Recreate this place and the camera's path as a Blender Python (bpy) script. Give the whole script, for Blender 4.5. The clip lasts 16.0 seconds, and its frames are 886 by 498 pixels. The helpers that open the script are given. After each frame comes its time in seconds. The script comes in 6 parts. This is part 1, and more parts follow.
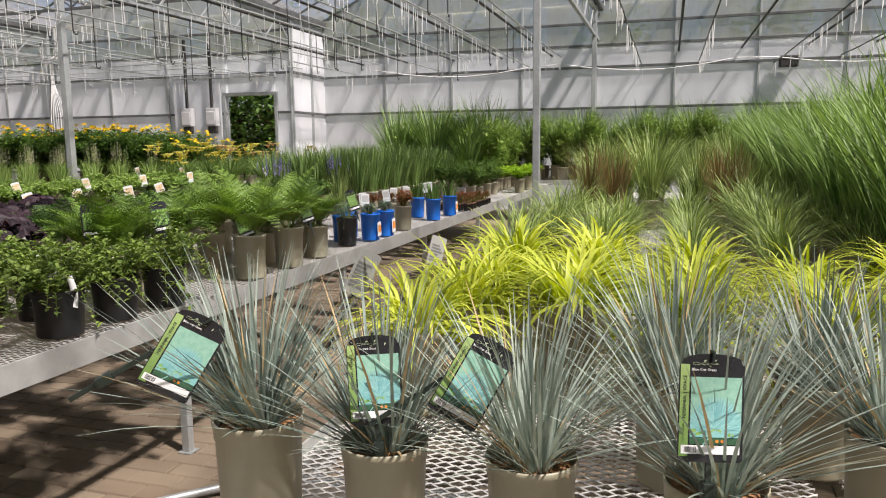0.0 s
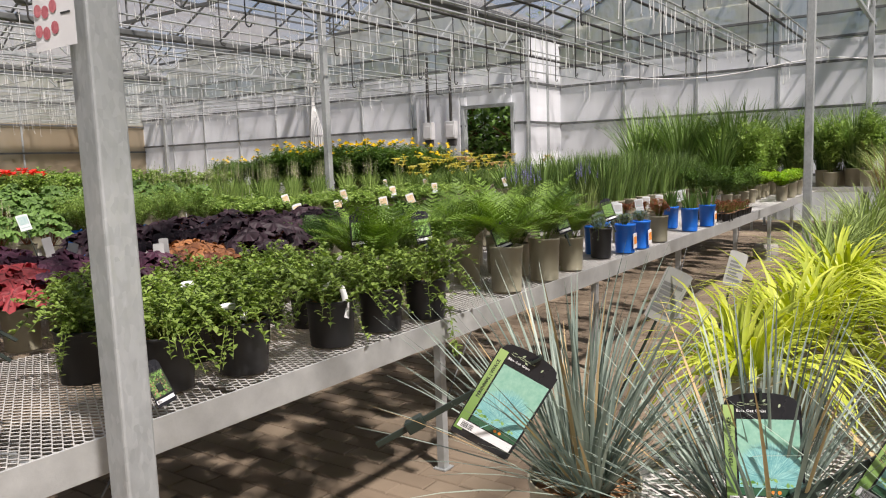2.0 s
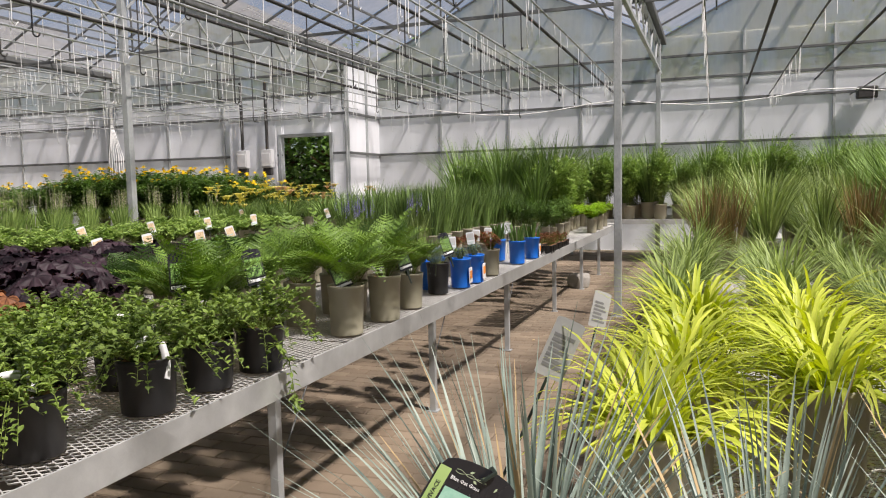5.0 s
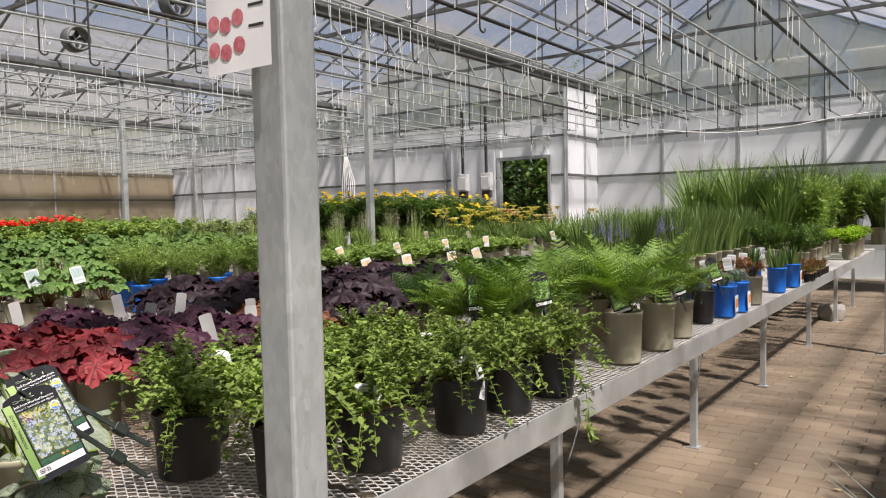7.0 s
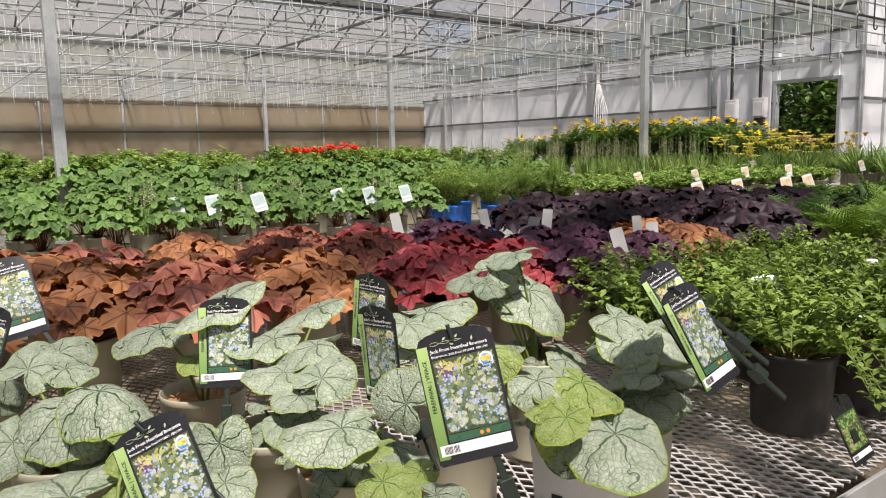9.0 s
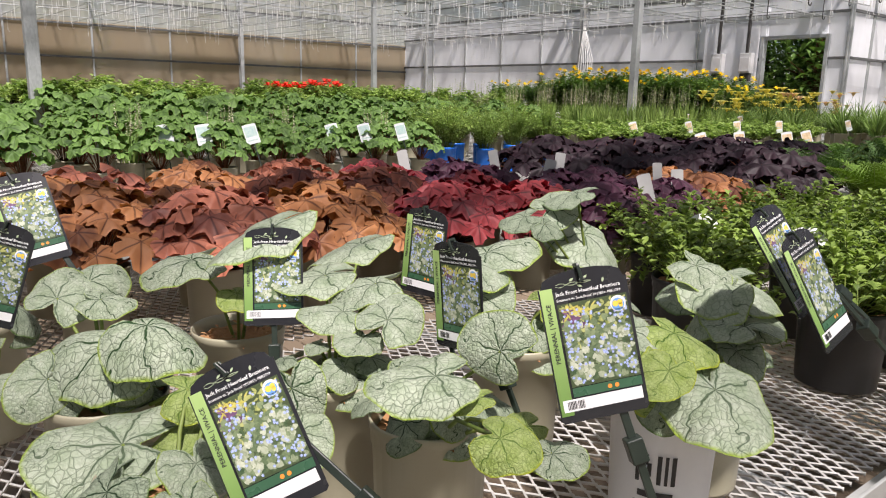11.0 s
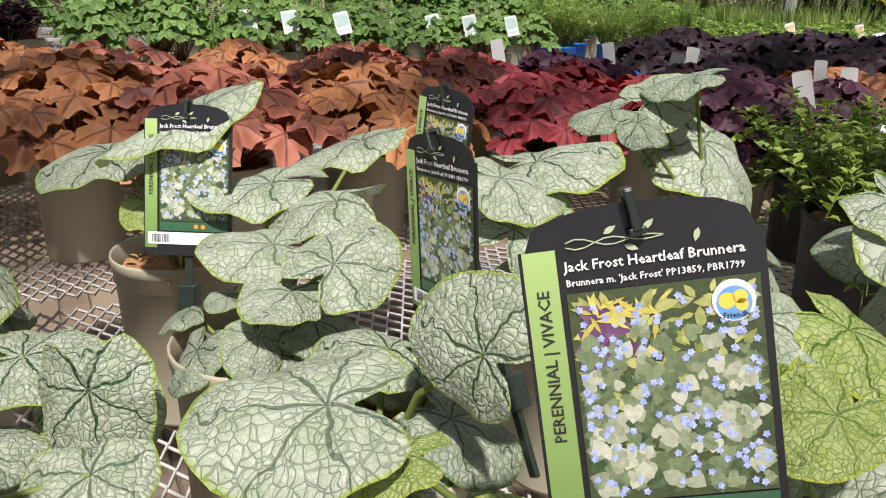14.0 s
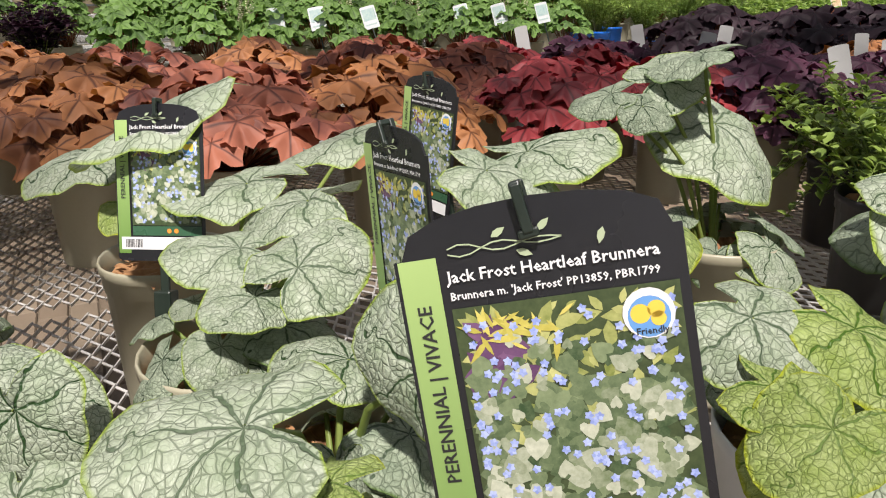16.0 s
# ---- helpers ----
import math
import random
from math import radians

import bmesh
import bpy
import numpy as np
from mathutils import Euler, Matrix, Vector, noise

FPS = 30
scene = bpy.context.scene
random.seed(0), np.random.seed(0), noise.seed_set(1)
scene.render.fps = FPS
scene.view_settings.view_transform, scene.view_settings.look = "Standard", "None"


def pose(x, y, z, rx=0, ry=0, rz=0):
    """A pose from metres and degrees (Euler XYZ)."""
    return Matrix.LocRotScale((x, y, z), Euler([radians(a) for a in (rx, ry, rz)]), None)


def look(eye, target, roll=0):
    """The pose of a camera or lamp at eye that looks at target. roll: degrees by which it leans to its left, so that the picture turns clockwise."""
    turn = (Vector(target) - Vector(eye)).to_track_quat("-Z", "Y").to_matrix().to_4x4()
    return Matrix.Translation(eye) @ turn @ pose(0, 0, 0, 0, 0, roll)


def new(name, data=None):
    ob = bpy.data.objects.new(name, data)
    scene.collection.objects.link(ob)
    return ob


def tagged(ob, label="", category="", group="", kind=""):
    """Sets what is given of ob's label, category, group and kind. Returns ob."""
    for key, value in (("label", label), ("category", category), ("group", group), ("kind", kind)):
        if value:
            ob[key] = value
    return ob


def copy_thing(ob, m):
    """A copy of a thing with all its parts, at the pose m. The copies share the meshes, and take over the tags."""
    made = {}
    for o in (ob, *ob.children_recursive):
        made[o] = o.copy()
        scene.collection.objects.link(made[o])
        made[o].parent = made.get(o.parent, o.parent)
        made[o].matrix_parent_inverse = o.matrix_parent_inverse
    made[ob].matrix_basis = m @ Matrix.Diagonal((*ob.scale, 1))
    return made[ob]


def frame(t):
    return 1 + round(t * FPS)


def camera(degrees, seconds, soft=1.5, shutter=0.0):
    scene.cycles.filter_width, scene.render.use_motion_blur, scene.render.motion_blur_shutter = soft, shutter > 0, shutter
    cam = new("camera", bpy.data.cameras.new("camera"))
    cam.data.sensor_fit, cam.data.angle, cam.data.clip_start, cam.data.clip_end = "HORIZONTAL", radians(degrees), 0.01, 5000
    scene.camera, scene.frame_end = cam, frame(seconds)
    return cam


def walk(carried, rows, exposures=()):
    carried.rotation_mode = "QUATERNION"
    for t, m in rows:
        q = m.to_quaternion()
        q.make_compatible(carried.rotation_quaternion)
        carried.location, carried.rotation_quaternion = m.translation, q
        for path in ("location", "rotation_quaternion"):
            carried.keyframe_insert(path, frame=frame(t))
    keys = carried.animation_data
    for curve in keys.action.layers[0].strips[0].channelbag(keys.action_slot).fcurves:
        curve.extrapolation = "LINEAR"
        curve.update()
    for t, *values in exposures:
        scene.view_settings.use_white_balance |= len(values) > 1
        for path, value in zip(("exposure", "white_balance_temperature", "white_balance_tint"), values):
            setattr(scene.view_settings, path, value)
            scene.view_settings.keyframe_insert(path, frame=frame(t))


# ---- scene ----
cam = camera(62.4, 16.0, soft=1.1)
PATH = [
    (0, (-3.522, 0.805, 1.43), (-4.164, 2.888, 1.123), -0.6),
    (0.5, (-3.555, 0.784, 1.425), (-4.308, 2.828, 1.12), -1.4),
    (1, (-3.596, 0.784, 1.412), (-4.497, 2.77, 1.118), -2.1),
    (1.5, (-3.689, 0.867, 1.407), (-4.769, 2.764, 1.132), -2.1),
    (2, (-3.785, 0.968, 1.413), (-5.033, 2.762, 1.151), -2.0),
    (2.5, (-3.849, 0.993, 1.415), (-5.173, 2.73, 1.152), -2.0),
    (3, (-3.924, 1.032, 1.420), (-5.205, 2.802, 1.158), -2.2),
    (3.5, (-3.982, 1.069, 1.419), (-5.102, 2.944, 1.146), -2.2),
    (4, (-4.002, 1.1, 1.415), (-4.865, 3.105, 1.144), -1.7),
    (4.2, (-4.001, 1.114, 1.413), (-4.759, 3.164, 1.151), -1.6),
    (6.3, (-4.139, 1.152, 1.452), (-5.035, 3.16, 1.384), -0.2),
    (6.5, (-4.182, 1.14, 1.445), (-5.201, 3.089, 1.376), -0.3),
    (7, (-4.33, 1.027, 1.439), (-5.619, 2.806, 1.33), -1.3),
    (7.5, (-4.503, 0.888, 1.425), (-6.012, 2.482, 1.266), -2.4),
    (7.9, (-4.665, 0.883, 1.367), (-6.318, 2.323, 1.189), -2.3),
    (8, (-4.701, 0.879, 1.361), (-6.384, 2.284, 1.174), -2.3),
    (8.5, (-4.828, 0.821, 1.363), (-6.589, 2.118, 1.123), -1.9),
    (9, (-4.914, 0.745, 1.366), (-6.667, 2.043, 1.075), -1.2),
    (9.5, (-4.981, 0.67, 1.362), (-6.708, 1.989, 1.015), -0.6),
    (10, (-5.026, 0.638, 1.348), (-6.727, 1.973, 0.941), 0.1),
    (10.2, (-5.041, 0.639, 1.342), (-6.729, 1.986, 0.915), 0.4),
    (12.3, (-5.14, 0.862, 1.326), (-6.87, 2.113, 0.792), 3.8),
    (12.5, (-5.155, 0.888, 1.313), (-6.91, 2.094, 0.768), 3.9),
    (13, (-5.22, 0.931, 1.279), (-7.011, 2.064, 0.692), 3.6),
    (13.5, (-5.305, 0.988, 1.261), (-7.105, 2.068, 0.603), 2.9),
    (14, (-5.331, 1.02, 1.246), (-7.146, 2.035, 0.527), 2.2),
    (14.5, (-5.341, 1.052, 1.239), (-7.174, 2.005, 0.483), 1.4),
    (15, (-5.344, 1.073, 1.235), (-7.192, 1.991, 0.473), 0.6),
    (15.5, (-5.344, 1.078, 1.235), (-7.203, 1.984, 0.484), -0.0),
    (16, (-5.339, 1.086, 1.239), (-7.208, 1.978, 0.497), -0.5),
]
walk(cam, [(t, look(eye, target, roll)) for t, eye, target, roll in PATH], [(0, 0.58, 6450, 18), (9.5, 0.56, 6450, 18), (12.5, 0.56, 6300, 19), (16, 0.47, 6450, 16)])

# ---- light ----
SUN_EL, SUN_AZ = 57.0, 114.0     # degrees; azimuth clockwise from +y
world = bpy.data.worlds.new("sky")
scene.world = world
world.use_nodes = True
wn = world.node_tree.nodes
sky = wn.new("ShaderNodeTexSky")
sky.sky_type, sky.sun_disc = "NISHITA", False
sky.sun_elevation, sky.sun_rotation = radians(SUN_EL), radians(SUN_AZ)
wn["Background"].inputs[1].default_value = 0.05
world.node_tree.links.new(sky.outputs[0], wn["Background"].inputs[0])
sun_data = bpy.data.lights.new("sun", "SUN")
sun_data.energy, sun_data.angle, sun_data.color = 5.0, radians(2.6), (1.0, 0.95, 0.87)
sun = new("sun", sun_data)
sun_dir = Vector((math.sin(radians(SUN_AZ)) * math.cos(radians(SUN_EL)), math.cos(radians(SUN_AZ)) * math.cos(radians(SUN_EL)), math.sin(radians(SUN_EL))))
sun.matrix_world = look(sun_dir * 40, (0, 0, 0))

RND = random.Random(7)


# ---- materials ----
class Mat:
    """A node material under construction."""

    def __init__(self, name, rough=0.6, metal=0.0):
        self.m = bpy.data.materials.new(name)
        self.m.use_nodes = True
        self.t = self.m.node_tree
        self.b = self.t.nodes["Principled BSDF"]
        self.b.inputs["Roughness"].default_value = rough
        self.b.inputs["Metallic"].default_value = metal

    def node(self, kind, **props):
        n = self.t.nodes.new("ShaderNode" + kind)
        for key, value in props.items():
            if key == "operation":
                n.operation = value
            elif key == "feature":
                n.feature = value
            elif key == "data_type":
                n.data_type = value
            elif key == "blend_type":
                n.blend_type = value
        return n

    def link(self, a, b):
        self.t.links.new(a, b)

    def math(self, op, a, b=0.5, clamp=False):
        n = self.node("Math", operation=op)
        n.use_clamp = clamp
        for i, v in enumerate((a, b)):
            if isinstance(v, (int, float)):
                n.inputs[i].default_value = v
            else:
                self.link(v, n.inputs[i])
        return n.outputs[0]

    def mix(self, fac, a, b):
        n = self.node("Mix", data_type="RGBA")
        for i, v in ((0, fac), (6, a), (7, b)):
            if isinstance(v, (int, float)):
                n.inputs[i].default_value = v
            elif isinstance(v, tuple):
                n.inputs[i].default_value = (*v, 1)
            else:
                self.link(v, n.inputs[i])
        return n.outputs[2]

    def noise(self, scale, detail=4, coords=None, rough=0.6):
        n = self.node("TexNoise")
        n.inputs["Scale"].default_value, n.inputs["Detail"].default_value = scale, detail
        n.inputs["Roughness"].default_value = rough
        self.link(coords or self.coords(), n.inputs["Vector"])
        return n.outputs[0]

    def coords(self, which="Object"):
        return self.node("TexCoord").outputs[which]

    def ramp(self, v, lo, hi):
        n = self.node("MapRange")
        n.inputs[1].default_value, n.inputs[2].default_value = lo, hi
        self.link(v, n.inputs[0])
        return n.outputs[0]

    def colour(self, c):
        if isinstance(c, tuple):
            self.b.inputs["Base Color"].default_value = (*c, 1)
        else:
            self.link(c, self.b.inputs["Base Color"])
        return self

    def bump(self, height, strength=0.3, dist=0.002):
        n = self.node("Bump")
        n.inputs["Strength"].default_value, n.inputs["Distance"].default_value = strength, dist
        self.link(height, n.inputs["Height"])
        self.link(n.outputs[0], self.b.inputs["Normal"])
        return self

    def rough(self, v):
        self.link(v, self.b.inputs["Roughness"])
        return self


def leaf_mat(name, c1, c2, rough=0.5, trans=0.3, grain=60, veined=0.0, each=0.6):
    """Leaf: colours vary from leaf to leaf and in blotches; some light comes through."""
    k = Mat(name, rough)
    isl = k.node("NewGeometry").outputs["Random Per Island"]
    obr = k.node("ObjectInfo").outputs["Random"]
    blot = k.ramp(k.noise(grain, 3), 0.3, 0.7)
    f = k.math("ADD", k.math("MULTIPLY", isl, each), k.math("MULTIPLY", blot, 0.9 - each))
    f = k.math("ADD", f, k.math("MULTIPLY", obr, 0.25), True)
    col = k.mix(f, c1, c2)
    if veined:
        s = k.node("SeparateXYZ")
        k.link(k.node("UVMap").outputs[0], s.inputs[0])
        x, y = k.math("SUBTRACT", s.outputs[0], 0.5), k.math("SUBTRACT", s.outputs[1], 0.5)
        r = k.math("SQRT", k.math("ADD", k.math("MULTIPLY", x, x), k.math("MULTIPLY", y, y)))
        d = k.math("MULTIPLY", k.math("ABSOLUTE", k.math("SINE", k.math("MULTIPLY", k.math("ARCTAN2", x, y), 2.68))), r)
        vein = k.math("MULTIPLY", k.ramp(d, 0.07, 0.01), veined)
        col = k.mix(vein, col, tuple(v * 0.45 for v in c1))
        col = k.mix(k.math("MULTIPLY", k.ramp(r, 0.36, 0.52), 0.35), col, tuple(min(1, v * 1.5) for v in c2))
    k.colour(col)
    k.b.inputs["Specular IOR Level"].default_value = 0.35
    out = k.t.nodes["Material Output"]
    tr = k.node("BsdfTranslucent")
    hsv = k.node("HueSaturation")
    hsv.inputs["Saturation"].default_value, hsv.inputs["Value"].default_value = 1.15, 1.3
    k.link(col, hsv.inputs["Color"])
    k.link(hsv.outputs[0], tr.inputs[0])
    mx = k.node("MixShader")
    mx.inputs[0].default_value = trans * 0.75
    k.link(k.b.outputs[0], mx.inputs[1])
    k.link(tr.outputs[0], mx.inputs[2])
    k.link(mx.outputs[0], out.inputs[0])
    return k.m


def plain(name, c1, c2, rough=0.5, metal=0.0, scale=8.0, grain=120.0, bump=0.15):
    """A worn surface: blotches at one scale, grain at another."""
    k = Mat(name, rough, metal)
    big = k.ramp(k.noise(scale, 5), 0.3, 0.72)
    fine = k.noise(grain, 3)
    k.colour(k.mix(k.math("ADD", k.math("MULTIPLY", big, 0.75), k.math("MULTIPLY", fine, 0.25), True), c1, c2))
    k.rough(k.math("ADD", k.math("MULTIPLY", big, 0.2), rough - 0.1, True))
    k.bump(fine, bump)
    return k.m


def brunnera_mat(name, silver1, silver2, vein, margin):
    """Heart leaf: silver between a net of dark veins that radiate from the stalk, with a lime margin."""
    k = Mat(name, 0.42)
    uv = k.node("UVMap").outputs[0]
    s = k.node("SeparateXYZ")
    k.link(uv, s.inputs[0])
    x, y = k.math("SUBTRACT", s.outputs[0], 0.5), k.math("SUBTRACT", s.outputs[1], 0.5)
    r = k.math("SQRT", k.math("ADD", k.math("MULTIPLY", x, x), k.math("MULTIPLY", y, y)))
    ang = k.math("ARCTAN2", x, y)
    rand = k.node("ObjectInfo").outputs["Random"]
    wob = k.math("MULTIPLY", k.math("SUBTRACT", k.noise(7, 2, uv), 0.5), 0.75)
    turn = k.math("MULTIPLY", k.math("ADD", ang, wob), 3.5)
    main = k.math("ABSOLUTE", k.math("SINE", turn))
    dist = k.math("MULTIPLY", main, k.math("ADD", r, 0.03))
    mainv = k.ramp(k.math("SUBTRACT", dist, k.math("MULTIPLY", k.math("SUBTRACT", 0.5, r), 0.035)), 0.026, 0.010)
    halo = k.math("MULTIPLY", k.ramp(dist, 0.10, 0.015), k.ramp(r, 0.42, 0.05))
    # side veins leave each main vein in chevrons
    chev = k.math("ABSOLUTE", k.math("SINE", k.math("ADD", k.math("MULTIPLY", k.math("SUBTRACT", r, k.math("MULTIPLY", dist, 0.8)), 36.0), k.math("MULTIPLY", k.noise(5, 2, uv), 7.0))))
    side = k.math("MULTIPLY", k.ramp(chev, 0.24, 0.05), k.ramp(k.noise(8, 1, uv), 0.28, 0.42))
    warp = k.node("TexNoise")
    warp.inputs["Scale"].default_value = 9.0
    k.link(uv, warp.inputs["Vector"])
    wv = k.node("VectorMath", operation="MULTIPLY_ADD")
    k.link(warp.outputs["Color"], wv.inputs[0])
    wv.inputs[1].default_value = (0.06, 0.06, 0.0)
    k.link(uv, wv.inputs[2])
    vor = k.node("TexVoronoi", feature="DISTANCE_TO_EDGE")
    vor.inputs["Scale"].default_value = 22.0
    k.link(wv.outputs[0], vor.inputs["Vector"])
    net = k.ramp(vor.outputs["Distance"], 0.06, 0.006)
    fine = k.node("TexVoronoi", feature="DISTANCE_TO_EDGE")
    fine.inputs["Scale"].default_value = 46.0
    k.link(wv.outputs[0], fine.inputs["Vector"])
    fnet = k.ramp(fine.outputs["Distance"], 0.10, 0.02)
    veins = k.math("MAXIMUM", mainv, k.math("MAXIMUM", k.math("MULTIPLY", side, 0.62), k.math("MULTIPLY", net, 0.5)))
    veins = k.math("MAXIMUM", veins, k.math("MAXIMUM", k.math("MULTIPLY", fnet, 0.14), k.math("MULTIPLY", halo, 0.4)))
    veins = k.math("MULTIPLY", veins, k.math("ADD", k.math("MULTIPLY", rand, 0.35), 0.72), True)
    rim = k.node("UVMap")
    rim.uv_map = "rim"
    rs = k.node("SeparateXYZ")
    k.link(rim.outputs[0], rs.inputs[0])
    rimf = k.ramp(k.math("ADD", rs.outputs[0], k.math("MULTIPLY", k.math("SUBTRACT", k.noise(9, 2, uv), 0.5), 0.10)), 0.945, 1.0)
    base = k.mix(k.ramp(k.noise(7, 4, uv), 0.3, 0.7), silver1, silver2)
    col = k.mix(veins, base, vein)
    col = k.mix(rimf, col, margin)
    spots = k.ramp(k.noise(24, 2, uv), 0.72, 0.78)
    col = k.mix(k.math("MULTIPLY", spots, k.math("MULTIPLY", rimf, 0.75)), col, (0.14, 0.09, 0.03))
    k.colour(col)
    k.b.inputs["Specular IOR Level"].default_value = 0.3
    k.bump(k.math("SUBTRACT", k.math("ADD", k.math("MULTIPLY", k.noise(60, 3, uv), 0.25), k.math("MULTIPLY", vor.outputs["Distance"], 1.2)), veins), 0.7, 0.003)
    tr = k.node("BsdfTranslucent")
    k.link(col, tr.inputs[0])
    mx = k.node("MixShader")
    mx.inputs[0].default_value = 0.2
    k.link(k.b.outputs[0], mx.inputs[1])
    k.link(tr.outputs[0], mx.inputs[2])
    k.link(mx.outputs[0], k.t.nodes["Material Output"].inputs[0])
    return k.m


def glazing(name, tint, clear, haze_scale=1.5, front=0.3):
    """Sheet glazing: part clear, part milky, streaked with dust."""
    k = Mat(name, 0.25)
    out = k.t.nodes["Material Output"]
    tp, tl, gl = k.node("BsdfTransparent"), k.node("BsdfTranslucent"), k.node("BsdfDiffuse")
    sc = k.node("Mapping")
    sc.inputs["Scale"].default_value = (1, 1, 0.15)
    k.link(k.coords(), sc.inputs[0])
    streak = k.ramp(k.noise(haze_scale, 6, sc.outputs[0]), 0.3, 0.75)
    col = k.mix(streak, tint, tuple(min(1, c * 0.82) for c in tint))
    for n in (tl, gl):
        k.link(col, n.inputs[0])
    a, b2 = k.node("MixShader"), k.node("MixShader")
    a.inputs[0].default_value = front
    k.link(tl.outputs[0], a.inputs[1])
    k.link(gl.outputs[0], a.inputs[2])
    k.link(k.math("MULTIPLY", k.math("SUBTRACT", 1.25, streak), clear, True), b2.inputs[0])
    k.link(a.outputs[0], b2.inputs[1])
    k.link(tp.outputs[0], b2.inputs[2])
    k.link(b2.outputs[0], out.inputs[0])
    return k.m


M = {}
M["galv"] = plain("galvanised steel", (0.36, 0.38, 0.38), (0.52, 0.54, 0.54), 0.5, 0.55, 14, 90)
k_ = Mat("spangled zinc post", 0.5, 0.4)
vz_ = k_.node("TexVoronoi")
vz_.inputs["Scale"].default_value = 95.0
wz_ = k_.node("Mapping")
wz_.inputs["Scale"].default_value = (1, 1, 0.45)
k_.link(k_.coords(), wz_.inputs[0])
k_.link(wz_.outputs[0], vz_.inputs["Vector"])
sz_ = k_.node("SeparateColor")
k_.link(vz_.outputs["Color"], sz_.inputs[0])
fz_ = k_.math("ADD", k_.math("MULTIPLY", sz_.outputs[0], 0.5), k_.math("MULTIPLY", k_.ramp(k_.noise(9, 5), 0.3, 0.7), 0.5), True)
k_.colour(k_.mix(fz_, (0.33, 0.35, 0.35), (0.47, 0.49, 0.49)))
k_.rough(k_.math("ADD", k_.math("MULTIPLY", sz_.outputs[1], 0.25), 0.35))
M["zinc"] = k_.m
M["alu"] = plain("bench aluminium", (0.42, 0.43, 0.42), (0.60, 0.61, 0.59), 0.45, 0.5, 10, 150)
M["mesh"] = plain("expanded steel", (0.46, 0.45, 0.42), (0.64, 0.63, 0.60), 0.5, 0.3, 20, 200)
M["pipe_dark"] = plain("dark pipe", (0.016, 0.016, 0.016), (0.045, 0.04, 0.036), 0.6, 0.0, 20)
M["pipe_white"] = plain("white line", (0.74, 0.74, 0.72), (0.86, 0.86, 0.84), 0.5, 0.0, 20)
M["truss"] = plain("grey truss", (0.07, 0.073, 0.073), (0.17, 0.175, 0.17), 0.55, 0.3, 6)
M["panel"] = glazing("white wall panel", (0.95, 0.96, 0.98), 0.0, 1.5, 0.38)
M["roof"] = glazing("roof sheet", (0.50, 0.50, 0.50), 0.62, 0.8)
M["glass"] = glazing("dusty glass", (0.74, 0.74, 0.68), 0.55)
M["brown"] = glazing("brown sheet", (0.54, 0.45, 0.33), 0.30, 1.2)
M["pot_olive"] = plain("olive pot", (0.31, 0.29, 0.205), (0.39, 0.365, 0.265), 0.42, 0, 6, 200, 0.05)
M["pot_black"] = plain("black pot", (0.012, 0.012, 0.013), (0.022, 0.022, 0.022), 0.45, 0, 6, 200, 0.05)
M["pot_blue"] = plain("blue pot", (0.01, 0.14, 0.62), (0.02, 0.20, 0.74), 0.35, 0, 6, 200, 0.03)
M["pot_white"] = plain("white pot", (0.66, 0.67, 0.68), (0.78, 0.78, 0.79), 0.4, 0, 6, 200, 0.03)
M["soil"] = plain("bark mulch", (0.20, 0.085, 0.03), (0.46, 0.26, 0.12), 0.9, 0, 40, 160, 1.0)
M["stake"] = plain("dark stake", (0.010, 0.016, 0.012), (0.02, 0.03, 0.022), 0.35, 0, 20)
M["tag_black"] = plain("tag black", (0.012, 0.012, 0.014), (0.022, 0.022, 0.026), 0.28, 0, 10, 200, 0.02)
M["tag_white"] = plain("tag white", (0.72, 0.72, 0.72), (0.82, 0.82, 0.82), 0.35, 0, 10, 200, 0.02)
M["ink"] = plain("print black", (0.02, 0.02, 0.02), (0.03, 0.03, 0.03), 0.4, 0, 10)
M["red_print"] = plain("print red", (0.30, 0.03, 0.05), (0.70, 0.26, 0.28), 0.4, 0, 90)
M["orange_print"] = plain("print orange", (0.75, 0.24, 0.03), (0.85, 0.3, 0.05), 0.4, 0, 60)
M["steel_box"] = plain("switch box", (0.5, 0.5, 0.5), (0.62, 0.62, 0.62), 0.4, 0.2)
M["concrete"] = plain("grey stone", (0.2, 0.19, 0.17), (0.34, 0.32, 0.28), 0.85, 0, 12)
M["stem"] = leaf_mat("green stem", (0.10, 0.16, 0.03), (0.2, 0.25, 0.06), 0.5, 0.1)
M["stem_dark"] = leaf_mat("brown stem", (0.06, 0.03, 0.015), (0.14, 0.08, 0.03), 0.6, 0.0)


